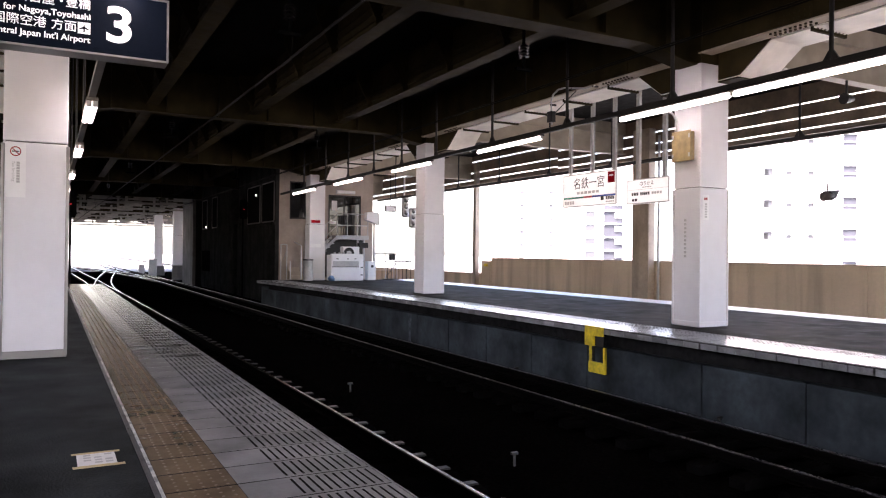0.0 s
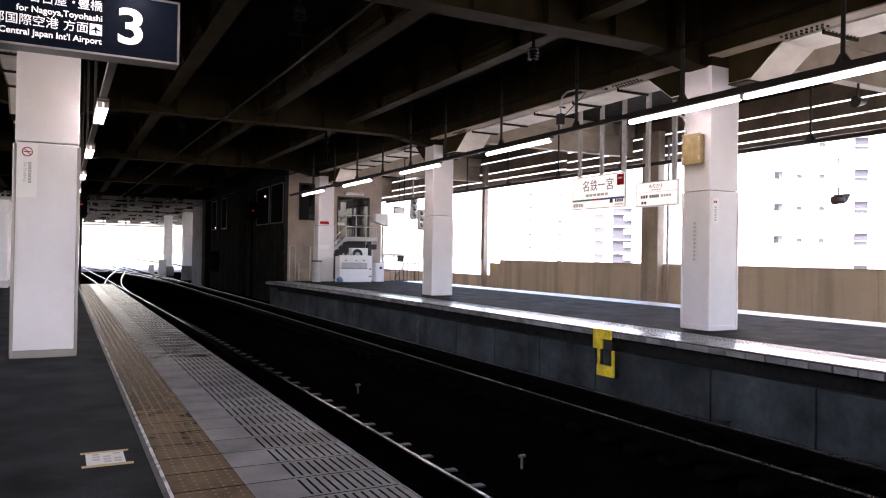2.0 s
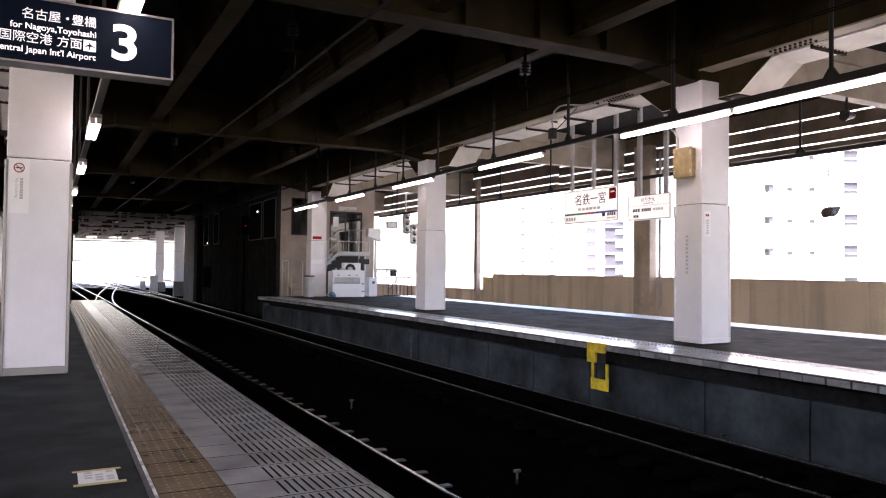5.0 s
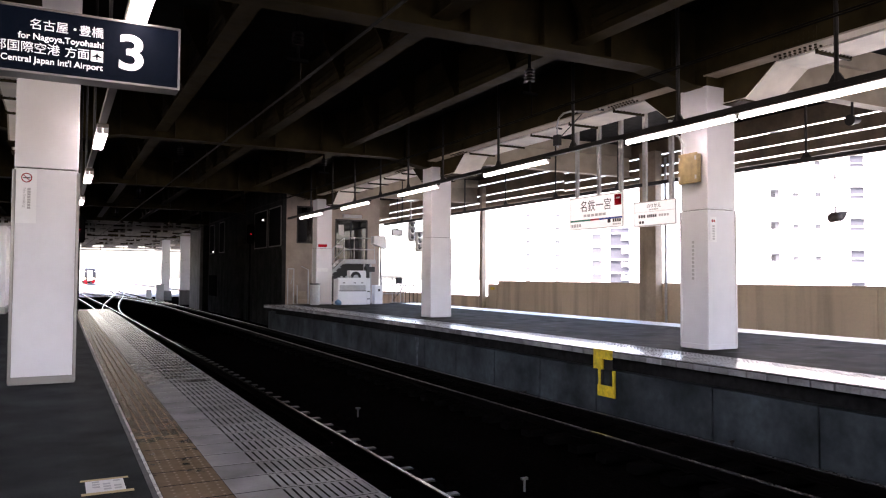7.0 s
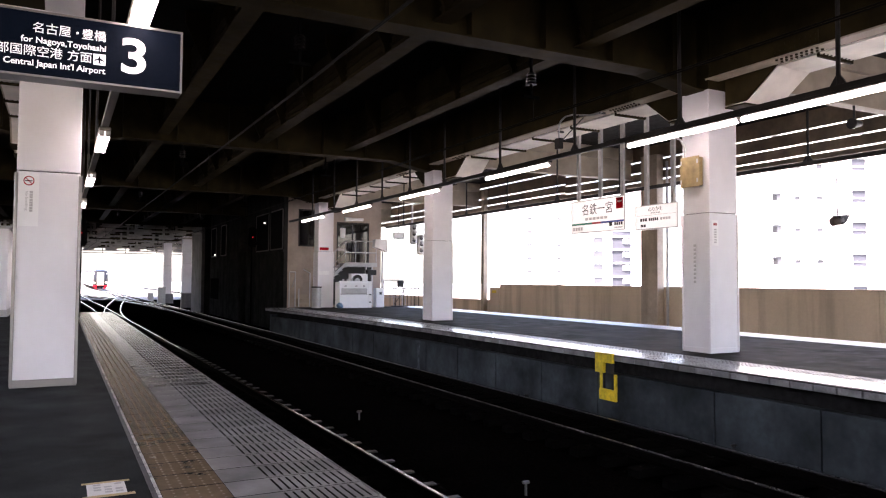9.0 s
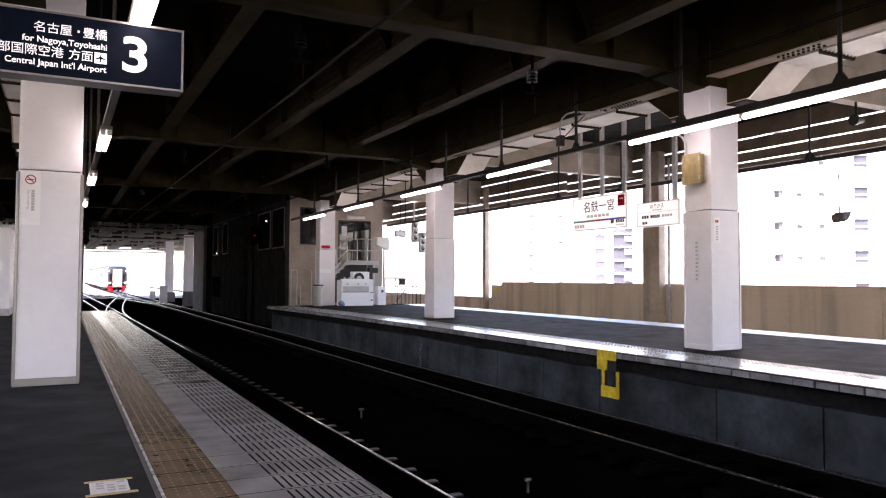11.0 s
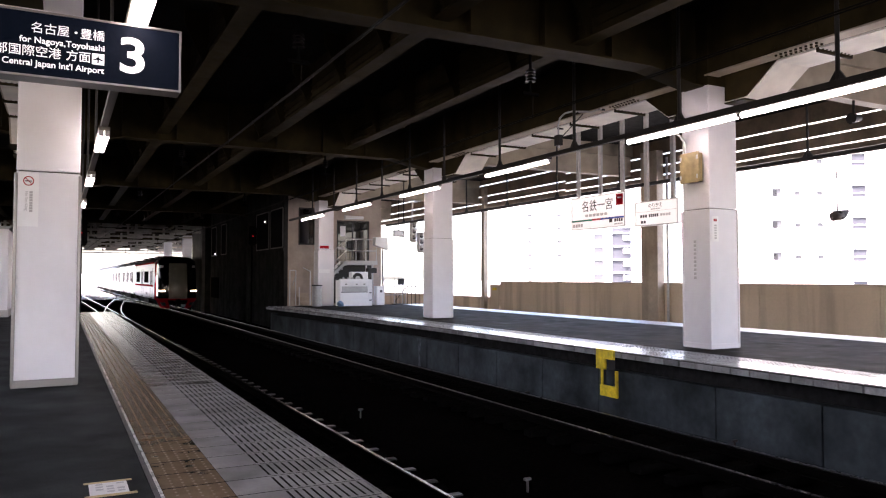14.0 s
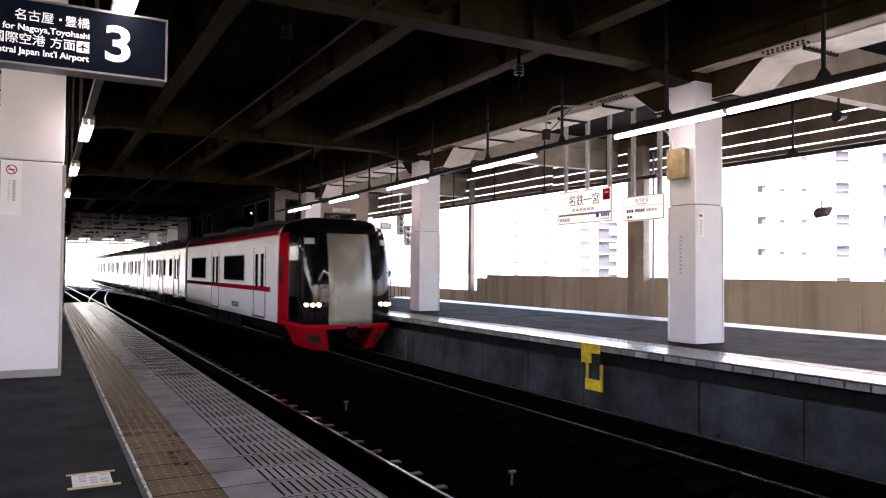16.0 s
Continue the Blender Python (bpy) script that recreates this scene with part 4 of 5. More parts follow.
for dy in (-0.25, 0.18):
    for dz in (-0.22, 0.16):
        part("clasp", box(-0.155, -0.12, dy - 0.02, dy + 0.02, dz - 0.04, dz + 0.04), PIPE, jb)
b = bmesh.new()
pts = [(-0.1, 0.12, 0.25), (-0.1, 0.13, 0.5), (-0.14, 0.2, 0.65), (-0.3, 0.3, 0.75)]
for p, q_ in zip(pts, pts[1:]):
    rod(b, p, q_, 0.022)
part("conduit", b, PIPE, jb)

# bent conduit and junction under the edge girder
cd = thing("bent_conduit", (11.2, 0, 0), "bent pale conduit running under the edge girder", "conduit")
pts = [(0, 15.2, 4.69), (0, 15.23, 5.28), (0, 15.15, 5.45), (0, 14.95, 5.53), (0, 14.67, 5.52), (0, 13.9, 5.36), (0, 13.54, 5.36)]
for p, q_ in zip(pts, pts[1:]):
    part("pipe", rod(bmesh.new(), p, q_, 0.022), PIPE, cd)
for y, z in ((15.23, 5.2), (14.4, 5.45), (13.6, 5.36)):
    part("clamp", box(-0.02, 0.15, y - 0.02, y + 0.02, z - 0.02, z + 0.02), DARK, cd)
part("switch_box", box(-0.08, 0.05, 15.1, 15.3, 4.75, 5.02, bevel=0.01), DARK, cd)
part("cable", rod(bmesh.new(), (-0.02, 15.15, 4.9), (-0.02, 14.2, 5.36), 0.012), DARK, cd)

# cctv camera on a rod
cc = thing("cctv_camera", (15.6, 10.68, 2.80), "grey bullet camera hanging on a thin rod", "camera")
part("rod", rod(bmesh.new(), (0, 0, 0.1), (0, 0, 1.38), 0.012), CAMG, cc)
part("housing", rod(bmesh.new(), (-0.14, 0.02, -0.03), (0.10, -0.03, 0.02), 0.105, 14, 0.09), CAMG, cc, "", True)
part("hood", prism(bmesh.new(), [(-0.04, 0.11), (0.28, 0.14), (0.28, 0.11), (0.17, -0.04), (0.04, -0.1)], -0.1, 0.1), DARK, cc)

sp = thing("loudspeaker", (16.2, 10.5, 5.05), "small dark horn loudspeaker under the canopy beam", "loudspeaker")
part("bracket", rod(bmesh.new(), (0, 0.14, 0.05), (0, 0.14, 0.45), 0.03), DARK, sp)
part("horn", rod(bmesh.new(), (-0.16, 0.1, 0.0), (0.16, 0.1, 0.03), 0.13, 14, 0.07), DARK, sp)

# yellow bracket on the far platform wall
yb = thing("yellow_marker", (9.365, 11.26, 0), "yellow painted metal marker frame on the platform wall", "marker")
part("top_plate", box(-0.03, 0.03, -0.25, 0.25, -0.17, 0.012, bevel=0.006), YELLOW, yb)
part("top_tab", box(-0.03, 0.02, -0.01, 0.25, -0.37, -0.165, bevel=0.006), YELLOW, yb)
# Dark sheet that draws the shadow under the yellow top plate.
part("shadow_plate", box(0.02, 0.03, -0.25, -0.02, -0.37, -0.17), DARK, yb, "dark plate for the shadow below the top plate")
part("post", box(-0.02, 0.02, 0.05, 0.12, -0.68, -0.37, bevel=0.004), YELLOW, yb)
part("inner_bar", box(-0.01, 0.02, 0.0, 0.045, -0.66, -0.37), DARK, yb, "dark inner bar")
part("post", box(-0.02, 0.02, -0.35, -0.29, -0.68, -0.37, bevel=0.004), YELLOW, yb)
part("foot_plate", box(-0.03, 0.02, -0.35, 0.13, -0.88, -0.67, bevel=0.006), YELLOW, yb)

# taped paper on the platform
pp = thing("floor_notice", (0.31, 5.42, 0.001), "white paper notice taped to the asphalt", "notice")
part("sheet", box(-0.12, 0.115, -0.17, 0.16, 0.0, 0.003), PAPER, pp)
part("tape", box(-0.15, 0.15, 0.14, 0.18, 0.003, 0.005), TAPE, pp, "yellowish tape")
part("tape", box(-0.15, 0.16, -0.21, -0.16, 0.003, 0.005), TAPE, pp, "yellowish tape")
for i in range(3):
    for j in range(4):
        if (i + j) % 4:
            part("text_bar", box(-0.08 + i * 0.065, -0.035 + i * 0.065, -0.11 + j * 0.065, -0.075 + j * 0.065, 0.003, 0.004), PIPE, pp)

# small track-side posts
for x, y, h in ((5.2, 13.5, 0.06), (5.3, 7.9, 0.06), (9.2, 13.7, 0.08), (9.25, 8.1, 0.1)):
    m_ = thing("track_marker", (x, y, -1.32), "small metal marker post between the rails", "marker", "track markers")
    part("stem", box(-0.012, 0.012, -0.012, 0.012, 0, h + 0.1), MARKG if x < 6 else DARK, m_)
    part("head", box(-0.05, 0.05, -0.02, 0.02, h + 0.09, h + 0.125, bevel=0.006), MARKG if x < 6 else DARK, m_)

# ---- distance ----


def far_block(name, at, turn, x0, x1, deep, top, label):
    h_ = thing(name, (*at, 0, 0, turn), label, "building")
    part("wall", box(x0, x1, 0.35, deep, -6 - at[2], top), FACADE, h_)
    part("roof", box(x0 - 0.3, x1 + 0.3, 0.1, deep + 0.3, top, top + 0.5), FACADE, h_)
    return h_


def far_window(h_, x, z, w, hh, material):
    """A framed window set in a shallow surround on the facade."""
    o = part("window", box(x - w / 2, x + w / 2, 0.31, 0.345, z - hh / 2, z + hh / 2), material, h_)
    b = bmesh.new()
    bx(b, x - w / 2 - 0.1, x - w / 2, 0.1, 0.35, z - hh / 2 - 0.1, z + hh / 2 + 0.1)
    bx(b, x + w / 2, x + w / 2 + 0.1, 0.1, 0.35, z - hh / 2 - 0.1, z + hh / 2 + 0.1)
    bx(b, x - w / 2, x + w / 2, 0.1, 0.35, z + hh / 2, z + hh / 2 + 0.1)
    bx(b, x - w / 2, x + w / 2, 0.05, 0.35, z - hh / 2 - 0.1, z - hh / 2)
    part("surround", b, FACADE, o)
    return o


C28, S28 = math.cos(radians(27.5)), math.sin(radians(27.5))
D1 = 69.0
apt = far_block("apartment_block", (D1 * S28, D1 * C28, 0), -27.5, 27.2, 62, 16, 26, "white sunlit apartment block with small square windows")
for k in range(-2, 5):
    z = 3.4 + 3.0 * k
    o = far_window(apt, 31.25, z, 0.9, 0.76, FPALE)
    part("open_sash", box(30.82, 31.32, 0.29, 0.308, z - 0.37, z + 0.22), FWIN, o, "dark open sash")
    far_window(apt, 33.2, z - 0.1, 0.6, 0.4, FPALE)
    far_window(apt, 35.3, z - 0.1, 0.62, 0.45, FPALE)
    o = far_window(apt, 39.0, z + 0.1, 1.4, 1.15, FSHADE)
    part("balcony_front", box(38.3, 39.7, 0.2, 0.3, z - 0.1, z + 0.0), FACADE, o)
    far_window(apt, 43.5, z, 1.4, 1.15, FSHADE)
    for j in range(4):
        part("louvre", box(36.4, 38.0, 0.28, 0.34, z - 1.6 + j * 0.16, z - 1.56 + j * 0.16), FPALE, apt)
D2 = 150.0
off = far_block("office_block", (D2 * S28, D2 * C28, 0), -27.5, 12, 42, 22, 19.5, "white distant block with a blue-grey balcony bay")
for k in range(-1, 5):
    z = 3.2 + 2.7 * k
    far_window(off, 17.4, z, 0.9, 0.6, FPALE)
    far_window(off, 23.4, z, 0.9, 0.5, FPALE)
    far_window(off, 31.4, z + 1.0, 1.9, 1.3, FPALE)
bay = part("balcony_bay", box(34.2, 38.0, 0.2, 0.34, -6, 11.5), FSHADE, off, "balcony bay, its shade put into a blue-grey colour")
for k in range(0, 5):
    part("slab", box(34.0, 38.2, -0.3, 0.2, -0.5 + 2.7 * k, -0.2 + 2.7 * k), FACADE, bay)
    part("screen", box(36.4, 38.2, -0.25, 0.19, 0.9 + 2.7 * k, 1.9 + 2.7 * k), FACADE, bay)
for x, y, w, h, m_ in ((9.0, 78.0, 0.7, 1.75, PIPE), (10.05, 82.0, 1.1, 1.05, PIER), (10.35, 69.6, 1.3, 1.35, PIER), (9.2, 90.0, 0.6, 1.0, PIPE)):
    rb = thing("relay_box", (x, y, -1.32), "pale grey trackside relay box beside a column", "box", "relay boxes")
    part("case", box(-w / 2, w / 2, 0, 0.6, 0.08, h, bevel=0.02), m_, rb)
    part("lid", box(-w / 2 - 0.03, w / 2 + 0.03, -0.03, 0.63, h, h + 0.06, bevel=0.01), PIPE, rb, "overhanging lid")
    part("plinth", box(-w / 2 + 0.03, w / 2 - 0.03, 0.03, 0.57, 0, 0.09), DIM, rb)
# low house and fence beyond the tracks
hs = far_block("low_house", (2, 240, -1), 8, -16, 6, 8, 3, "low pale house far beyond the tracks")
for x in (-10, -5, 0):
    far_window(hs, x, 1.2, 1.4, 1.2, FPALE)
# ---- train ----
HALF, ZB, ZS = 1.40, -0.36, 2.42       # half width, body bottom, side top
train = thing("train", (7.92, 372, 0), "white and red limited express train with black wrap-round windscreen", "train")


def body_profile():
    top = [(HALF, ZS), (HALF - 0.06, ZS + 0.2), (HALF - 0.3, ZS + 0.42), (0.6, ZS + 0.53), (0, ZS + 0.56)]
    right = [(HALF - 0.05, ZB), (HALF, ZB + 0.2)] + top
    return right + [(-x, z) for x, z in right[::-1] if x > 0]


def side_box(bm, y0, y1, z0, z1, t=0.012, s=-1):
    x = s * HALF
    bx(bm, min(x, x + s * t), max(x, x + s * t), y0, y1, z0, z1)
    return bm


def car(y0, y1, material, windows, doors, red):
    c = part("car_body", prism(bmesh.new(), body_profile(), y0, y1), material, train, "white car body" if red else "silver car body")
    part("roof_skin", prism(bmesh.new(), [(HALF + 0.004 - 0.01, ZS + 0.16), (HALF - 0.05, ZS + 0.22), (HALF - 0.29, ZS + 0.44), (0.6, ZS + 0.55), (0, ZS + 0.58), (-0.6, ZS + 0.55), (-HALF + 0.29, ZS + 0.44), (-HALF + 0.05, ZS + 0.22), (-HALF + 0.006, ZS + 0.16)], y0 + 0.03, y1 - 0.03), ROOF, c, "dark roof")
    for a in np.arange(y0 + 3, y1 - 3, 5.0):
        part("roof_unit", box(-0.85, 0.85, a, a + 2.6, ZS + 0.5, ZS + 0.70, bevel=0.06), ROOF, c, "roof air unit")
    for s in (-1, 1):
        if red:
            part("eaves_band", side_box(bmesh.new(), y0, y1, ZS + 0.03, ZS + 0.15, 0.006, s), RED, c, "red eaves band")
            part("waist_stripe", side_box(bmesh.new(), y0 + 0.9, y1, 0.60, 0.76, 0.005, s), RED, c, "red waist stripe")
        for a, b_ in windows:
            w = part("window", side_box(bmesh.new(), a, b_, 0.92, 1.86, 0.006, s), WINDK, c, "dark window")
            bm = bmesh.new()
            for p in ((a - 0.05, a, 0.87, 1.91), (b_, b_ + 0.05, 0.87, 1.91), (a, b_, 0.87, 0.92), (a, b_, 1.86, 1.91)):
                side_box(bm, *p, 0.01, s)
            part("frame", bm, PIPE, w)
        for a in doors:
            d = part("door", side_box(bmesh.new(), a, a + 1.5, ZB + 0.12, 2.05, 0.004, s), material, c, "sliding door")
            for o in (0.18, 0.92):
                part("door_window", side_box(bmesh.new(), a + o, a + o + 0.4, 0.75, 1.88, 0.009, s), WINDK, d)
            e_ = 0.05 if red else 0.24
            for o in (-e_, 1.5):
                part("door_seal", side_box(bmesh.new(), a + o, a + o + e_, ZB + 0.1, 2.1, 0.012, s), DARK, d)
            part("door_step", side_box(bmesh.new(), a, a + 1.5, ZB + 0.06, ZB + 0.11, 0.05, s), DARK, d)
    under = part("underframe", box(-1.15, 1.15, y0 + 0.6, y1 - 0.6, ZR + 0.45, ZB), UNDER, c, "dark underframe gear")
    for a in (y0 + 1.5, y1 - 4.3):
        for k in (0.0, 2.1):
            for s in (-1, 1):
                part("wheel", rod(bmesh.new(), (s * 0.50, a + 0.43 + k, ZR + 0.43), (s * 0.62, a + 0.43 + k, ZR + 0.43), 0.43, 20), UNDER, under)
        part("bogie_frame", box(-1.05, 1.05, a - 0.1, a + 3.0, ZR + 0.3, ZR + 0.62, bevel=0.04), UNDER, under)
    for a in np.arange(y0 + 5.4, y1 - 6, 2.3):
        part("equipment_case", box(-1.28, -0.5, a, a + 1.9, ZR + 0.22, ZB - 0.03, bevel=0.03), UNDER, under)
        part("equipment_case", box(0.5, 1.28, a, a + 1.9, ZR + 0.22, ZB - 0.03, bevel=0.03), UNDER, under)
    return c


lead = car(0, 16.9, CARW, ((4.5, 8.0), (11.9, 15.6)), (1.55, 9.0), True)
for i in range(5):
    part("number_bar", side_box(bmesh.new(), 5.35 + i * 0.24, 5.52 + i * 0.24, -0.1, 0.1, 0.004, -1), INK, lead)
for n in range(5):
    y0 = 17.5 + 18.6 * n
    car(y0, y0 + 18.0, CARS, ((y0 + 4.6, y0 + 5.7), (y0 + 7.2, y0 + 7.9), (y0 + 10.6, y0 + 11.4), (y0 + 13.0, y0 + 13.8)), (y0 + 2.2, y0 + 8.4, y0 + 14.6), False)
for n in range(5):
    ya = (16.9, 35.5, 54.1, 72.7, 91.3)[n]
    part("gangway", box(-0.95, 0.95, ya - 0.02, ya + 0.62, ZB + 0.1, ZS), DARK, train, "dark gangway bellows")


# nose: plan curve u in [-1, 1], from the side's front end round the face
def plan(u, z):
    s = abs(u)
    if s > 0.5:
        w, y = HALF, -1.85 * (1 - s) / 0.5
    elif s > 0.22:
        a = (0.5 - s) / 0.28 * math.pi / 2
        w, y = 0.46 + (HALF - 0.46) * max(0.0, math.cos(a)) ** 0.34, -1.85 - 0.90 * math.sin(a) ** 0.5
    else:
        w, y = 0.46 * s / 0.22, -2.75 - 0.05 * (1 - (s / 0.22) ** 2)
    h_ = max(0.0, (z - 0.2) / 2.6)
    back = 0.50 * h_ ** 2.4 * min(1.0, -y / 2.4)
    narrow = 1 - 0.05 * h_ ** 3
    return Vector((math.copysign(w, u) * narrow, y + back, z))


def shell(u0, u1, z0, z1, nu, nz, off=0.0, thick=0.05):
    bm = bmesh.new()
    def pt(i, j, d):
        u, z = u0 + (u1 - u0) * i / nu, z0 + (z1 - z0) * j / nz
        p = plan(u, z)
        t = plan(min(1, u + 0.01), z) - plan(max(-1, u - 0.01), z)
        nrm = Vector((t.y, -t.x, 0)).normalized()
        return bm.verts.new(p + nrm * d)
    outer = [[pt(i, j, off) for j in range(nz + 1)] for i in range(nu + 1)]
    inner = [[pt(i, j, off - thick) for j in range(nz + 1)] for i in range(nu + 1)]
    for i in range(nu):
        for j in range(nz):
            bm.faces.new((outer[i][j], outer[i + 1][j], outer[i + 1][j + 1], outer[i][j + 1]))
            bm.faces.new((inner[i][j], inner[i][j + 1], inner[i + 1][j + 1], inner[i + 1][j]))
    for i in range(nu):
        bm.faces.new((outer[i][0], inner[i][0], inner[i + 1][0], outer[i + 1][0]))
        bm.faces.new((outer[i][nz], outer[i + 1][nz], inner[i + 1][nz], inner[i][nz]))
    for j in range(nz):
        bm.faces.new((outer[0][j], outer[0][j + 1], inner[0][j + 1], inner[0][j]))
        bm.faces.new((outer[nu][j], inner[nu][j], inner[nu][j + 1], outer[nu][j + 1]))
    bmesh.ops.recalc_face_normals(bm, faces=bm.faces[:])
    return bm


nose = part("nose", shell(-0.69, 0.69, -0.26, 2.50, 96, 16), BLACKG, train, "black glossy wrap-round windscreen", True)
for s in (-1, 1):
    a, b_ = sorted((s * 0.69, s * 1.0))
    part("cheek", shell(a, b_, -0.26, 2.50, 10, 12, 0.004), RED, nose, "red cheek panel", True)
    a, b_ = sorted((s * 0.85, s * 0.93))
    part("cheek_window", shell(a, b_, 0.95, 1.75, 4, 4, 0.010, 0.01), BLACKG, nose, "slim dark window")
part("front_door", shell(-0.222, 0.222, -0.26, 2.42, 14, 16, 0.03), DOORG, nose, "pale grey front door panel", True)
part("lower_band", shell(-1.0, 1.0, -0.38, -0.24, 120, 2, 0.012), RED, nose, "red lower band", True)
for a, b_ in ((-0.37, -0.27), (0.27, 0.37)):
    part("destination_display", shell(a, b_, 2.10, 2.27, 6, 2, 0.008, 0.01), PIPE, nose, "small grey destination display")
for s in (-1, 1):
    for k in (0.25, 0.292, 0.36):
        p = plan(s * k, 0.33)
        t = plan(s * k + 0.01, 0.33) - plan(s * k - 0.01, 0.33)
        nrm = Vector((t.y, -t.x, 0)).normalized()
        part("headlight_bowl", rod(bmesh.new(), p - nrm * 0.02, p + nrm * 0.008, 0.066, 16), BOWL, nose, "amber bowl that glows for the headlight's halo")
        part("headlight", rod(bmesh.new(), p - nrm * 0.02, p + nrm * 0.015, 0.04, 16), HEAD, nose, "lit round headlight")
    a, b_ = sorted((s * 0.225, s * 0.8))
    bm = shell(a, b_, -1.01, -0.38, 40, 4, -0.03)
    for v in bm.verts:
        v.co.x *= 1 - 0.26 * (-0.38 - v.co.z) / 0.59
        v.co.y += 0.25 * (-0.38 - v.co.z) / 0.59
    sk = part("skirt", bm, RED, nose, "red skirt")
    a, b_ = sorted((s * 0.25, s * 0.40))
    bm = shell(a, b_, -0.80, -0.54, 8, 2, -0.018, 0.03)
    for v in bm.verts:
        v.co.x *= 1 - 0.26 * (-0.38 - v.co.z) / 0.59
        v.co.y += 0.25 * (-0.38 - v.co.z) / 0.59
    part("skirt_opening", bm, DARK, sk)
# roof cap of the nose
bm = bmesh.new()
N = 24
rings = []
for k, (zz, sc) in enumerate(((2.46, 1.0), (2.62, 0.97), (2.80, 0.86), (2.93, 0.66), (2.98, 0.4))):
    ring = []
    for i in range(N + 1):
        p = plan(-1 + 2 * i / N, 2.46)
        ring.append(bm.verts.new((p.x * (1.0 if abs(p.x) < 0.01 else sc), p.y * sc if p.y < 0 else 0, zz)))
    rings.append(ring)
for a, b_ in zip(rings, rings[1:]):
    for i in range(N):
        bm.faces.new((a[i], a[i + 1], b_[i + 1], b_[i]))
bm.faces.new(rings[-1])
bmesh.ops.recalc_face_normals(bm, faces=bm.faces[:])
part("nose_roof", bm, BLACKG, nose, "black nose roof", True)
part("nose_floor", box(-1.2, 1.2, -1.8, 0.05, -0.36, -0.26), UNDER, nose)
cp = part("coupler", rod(bmesh.new(), (0, -2.85, -0.45), (0, -1.0, -0.45), 0.11, 12), UNDER, nose, "grey coupler")
part("coupler_head", box(-0.16, 0.16, -3.0, -2.8, -0.62, -0.3, bevel=0.03), UNDER, cp)
bg = part("bogie", box(-1.05, 1.05, -0.6, 2.4, ZR + 0.3, ZR + 0.62, bevel=0.04), UNDER, nose)

# ---- joint pieces: tiles, lip blocks, wall panels ----
PITCH = 0.377
b, d_ = bmesh.new(), bmesh.new()
bx(b, 0.0, 0.408, 0.010, PITCH - 0.010, -0.04, -0.004)
for i in range(5):
    for j in range(5):
        cx, cy = 0.075 + i * 0.072, 0.038 + j * 0.0754
        ring_lo, ring_hi = [], []
        for k in range(6):
            a = k * math.pi / 3
            ring_lo.append(d_.verts.new((cx + 0.011 * math.cos(a), cy + 0.011 * math.sin(a), -0.0039)))
            ring_hi.append(d_.verts.new((cx + 0.006 * math.cos(a), cy + 0.006 * math.sin(a), -0.0005)))
        d_.faces.new(ring_hi)
        for k in range(6):
            d_.faces.new((ring_lo[k], ring_lo[(k + 1) % 6], ring_hi[(k + 1) % 6], ring_hi[k]))
TACTILE = mesh_of("tactile_tile", b, TILE_BROWN)
STUDS = mesh_of("studs", d_, STUD)
b = bmesh.new()
bx(b, 0.0, 0.25, 0.010, PITCH - 0.010, -0.15, -0.003)
bx(b, 0.25, 0.865, 0.010, PITCH - 0.010, -0.15, -0.014)
for y0, y1 in ((0.010, 0.032), (PITCH - 0.032, PITCH - 0.010)):
    bx(b, 0.25, 0.865, y0, y1, -0.014, -0.003)
for i in range(12):
    x0 = 0.25 + i * 0.0545
    bx(b, x0 + (0.0 if i == 0 else 0.019), min(x0 + 0.0545, 0.865), 0.032, PITCH - 0.032, -0.014, -0.003)
SLAB = mesh_of("edge_slab", b, TILE_GREY)
GROOVE_ME = mesh_of("groove", box(0.255, 0.86, 0.034, PITCH - 0.034, -0.0139, -0.0075), GROOVE)
LINE_ME = mesh_of("white_line", box(0.595, 0.614, 0.004, PITCH - 0.004, -0.05, 0.003), LINE)
BORDER_ME = mesh_of("border_strip", box(0.562, 0.591, 0.004, PITCH - 0.004, -0.05, 0.001), BORDER)
y = 5.245 - 32 * PITCH
while y < 33.0:
    s_ = piece("tactile_tile", TACTILE, platform_a, (0.62, y, 0))
    piece("studs", STUDS, s_, (0, 0, 0))
    s_ = piece("edge_slab", SLAB, platform_a, (1.032, y, 0))
    piece("groove_dirt", GROOVE_ME, s_, (0, 0, 0))
    piece("white_line", LINE_ME, platform_a, (0, y, 0))
    piece("border_strip", BORDER_ME, platform_a, (0, y, 0))
    y += PITCH

LIP_ME = mesh_of("lip_block", box(0, 0.13, 0.014, 0.348, -0.125, -0.028, bevel=0.008), LIP)
NOSE_ME = mesh_of("nosing", box(-0.004, 0.14, 0.0, 0.362, -0.027, -0.013), DARK)
TOP_ME = mesh_of("edge_tile", box(0.0, 0.68, 0.008, 0.354, -0.0125, 0.003), EDGE_TOP)
b = bmesh.new()
bx(b, 0.0, 0.5, 0.004, 0.492, -0.05, 0.001)
for i in range(5):
    for j in range(5):
        bx(b, 0.065 + i * 0.09, 0.10 + i * 0.09, 0.045 + j * 0.09, 0.08 + j * 0.09, 0.001, 0.009)
TACT_R = mesh_of("tactile_tile_pale", b, TILE_WHITE)
y = 2.14
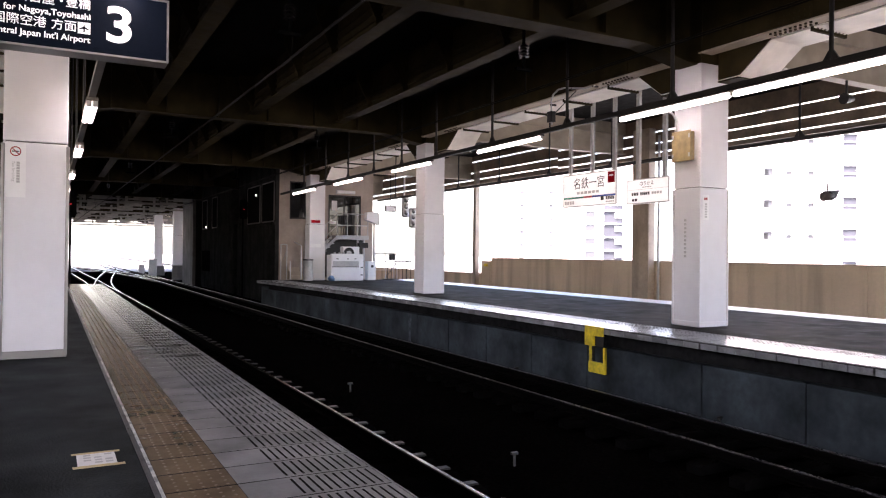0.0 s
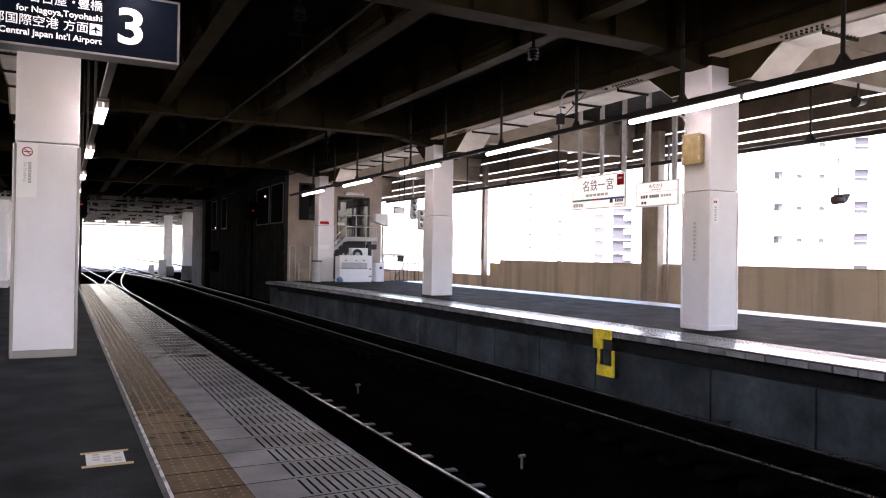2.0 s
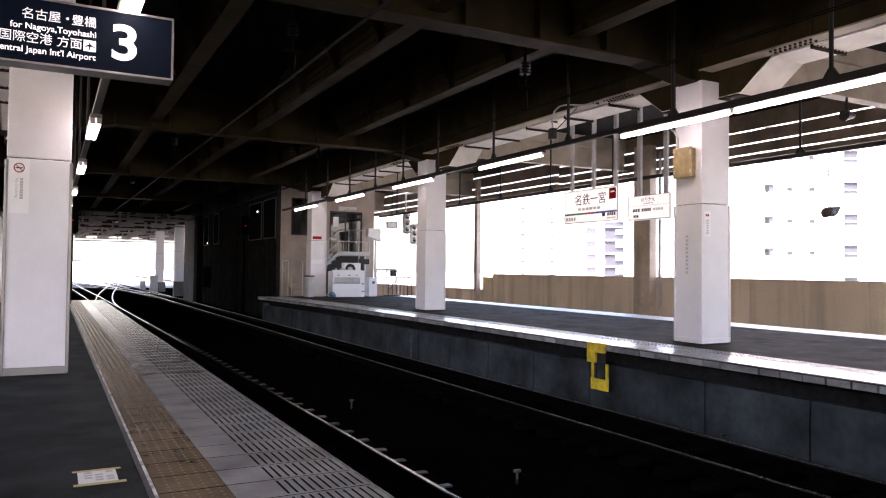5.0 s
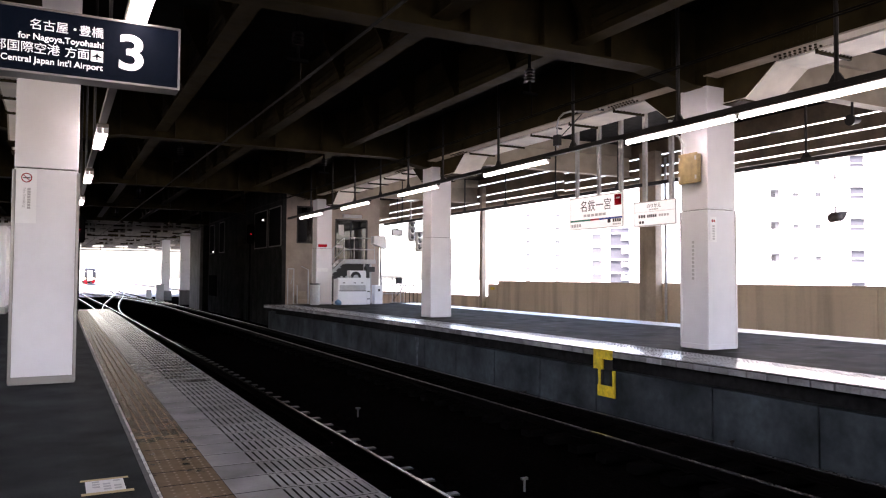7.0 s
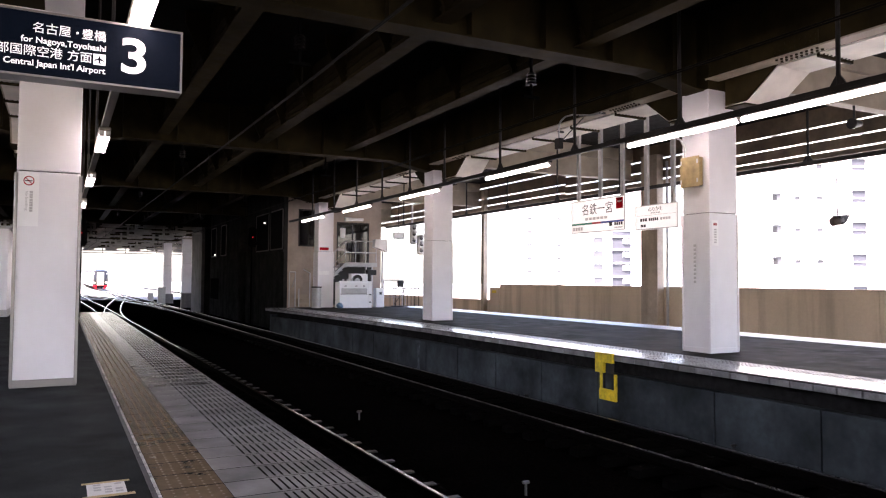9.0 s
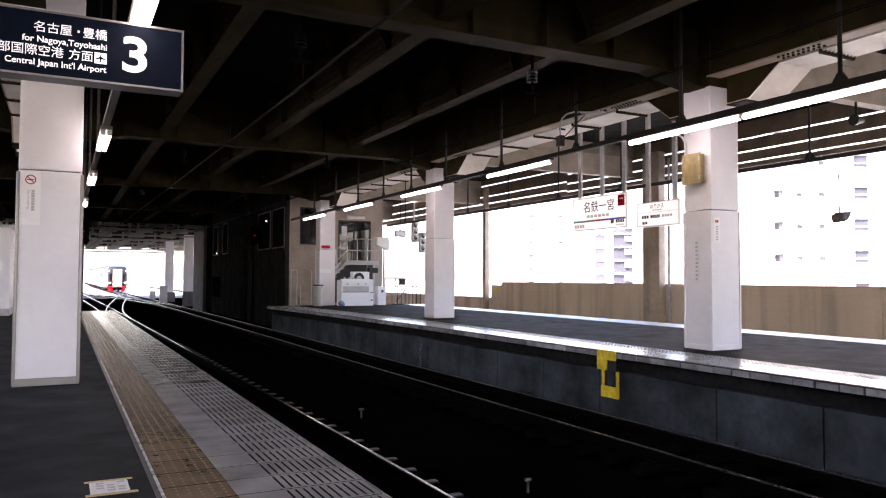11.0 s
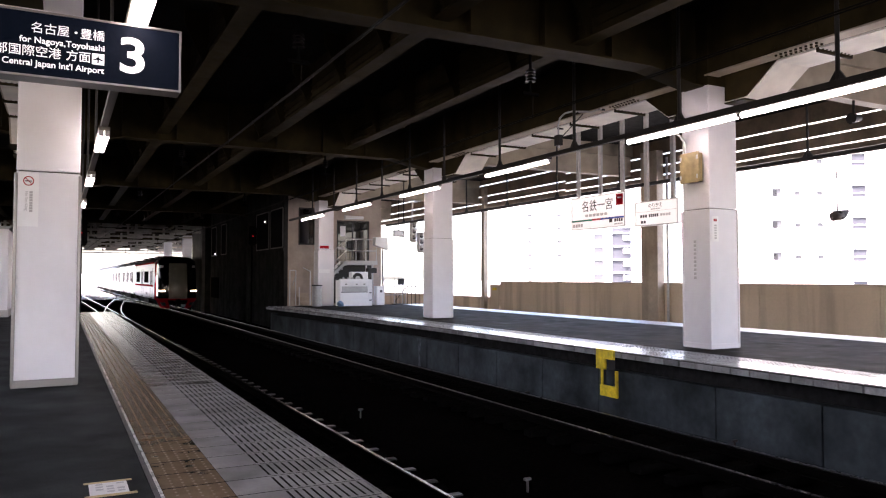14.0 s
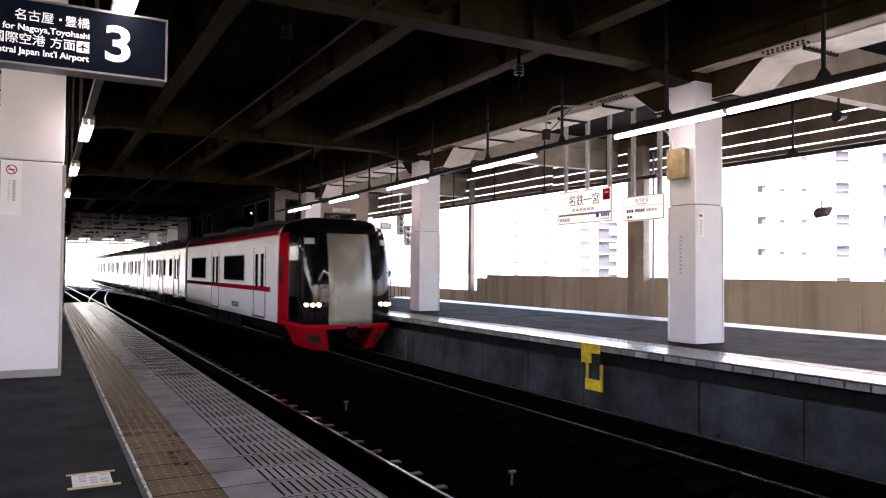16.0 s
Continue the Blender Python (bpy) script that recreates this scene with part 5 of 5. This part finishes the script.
while y < 35.1:
    piece("lip_block", LIP_ME, platform_b, (edge_x(y), y, 0))
    piece("nosing", NOSE_ME, platform_b, (edge_x(y), y, 0))
    piece("edge_tile", TOP_ME, platform_b, (edge_x(y), y, 0))
    y += 0.362
y = 2.0
while y < 35.0:
    piece("tactile_tile", TACT_R, platform_b, (edge_x(y) + 0.69, y, 0))
    y += 0.496
pw = thing("platform_wall", (0, 0, 0), "grey stained concrete wall panels below the far platform", "wall", kind="structure")
JOINTS = [-10.5, -8.55, -6.6, -4.7, -2.75, -0.8, 1.1, 3.0, 4.92, 6.84, 8.75, 11.71, 13.65, 15.6, 17.58, 19.5, 21.45, 23.4, 25.3, 27.25, 29.2, 31.1, 33.0, 34.95]
for ya, yb_ in zip(JOINTS, JOINTS[1:]):
    p_ = part("wall_panel", box(0.0, 0.2, 0.012, yb_ - ya - 0.012, -1.4, -0.40, bevel=0.01), CONCRETE, pw)
    p_.location = (edge_x(ya) + 0.16, ya, 0)
    p_.rotation_euler.z = math.atan2(edge_x(ya) - edge_x(yb_), yb_ - ya)
part("lime_stain", prism(bmesh.new(), [(19.82, -0.41), (20.12, -0.41), (20.08, -0.62), (20.05, -0.95), (20.06, -1.25), (19.9, -1.25), (19.93, -0.9), (19.88, -0.6)], 9.5535, 9.56, "x"), LIME, pw, "pale lime streak below a leaking joint")
# Backing and ledge are coloured dark for the shadow under the lip.
part("recess", strip_slab(bmesh.new(), 0.5, 0.6, -1.4, -0.15), DIM, pw, "recess under the platform lip, shade put into its colour")
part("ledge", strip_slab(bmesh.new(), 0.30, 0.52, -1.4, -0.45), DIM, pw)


def motions():
    walk(train, [(t, pose(along(FAR, y - 2) - 0.02, y + 0.15, 0.05, 0, 0, a)) for t, y, a in (
        (0.0, 372, 0.1), (2.0, 327, 0.1), (4.0, 282, 0.1), (6.0, 237, 0.15), (8.0, 192.5, 0.2), (10.0, 148, 0.3), (11.5, 115.0, 0.5), (12.0, 104.2, 0.5),
        (12.5, 93.4, 0.45), (13.0, 82.6, 0.3), (13.5, 72.0, 0.1), (14.0, 61.8, 0), (14.5, 51.6, 0), (15.0, 41.8, 0), (15.5, 32.4, 0), (16.0, 23.0, 0))])


motions()
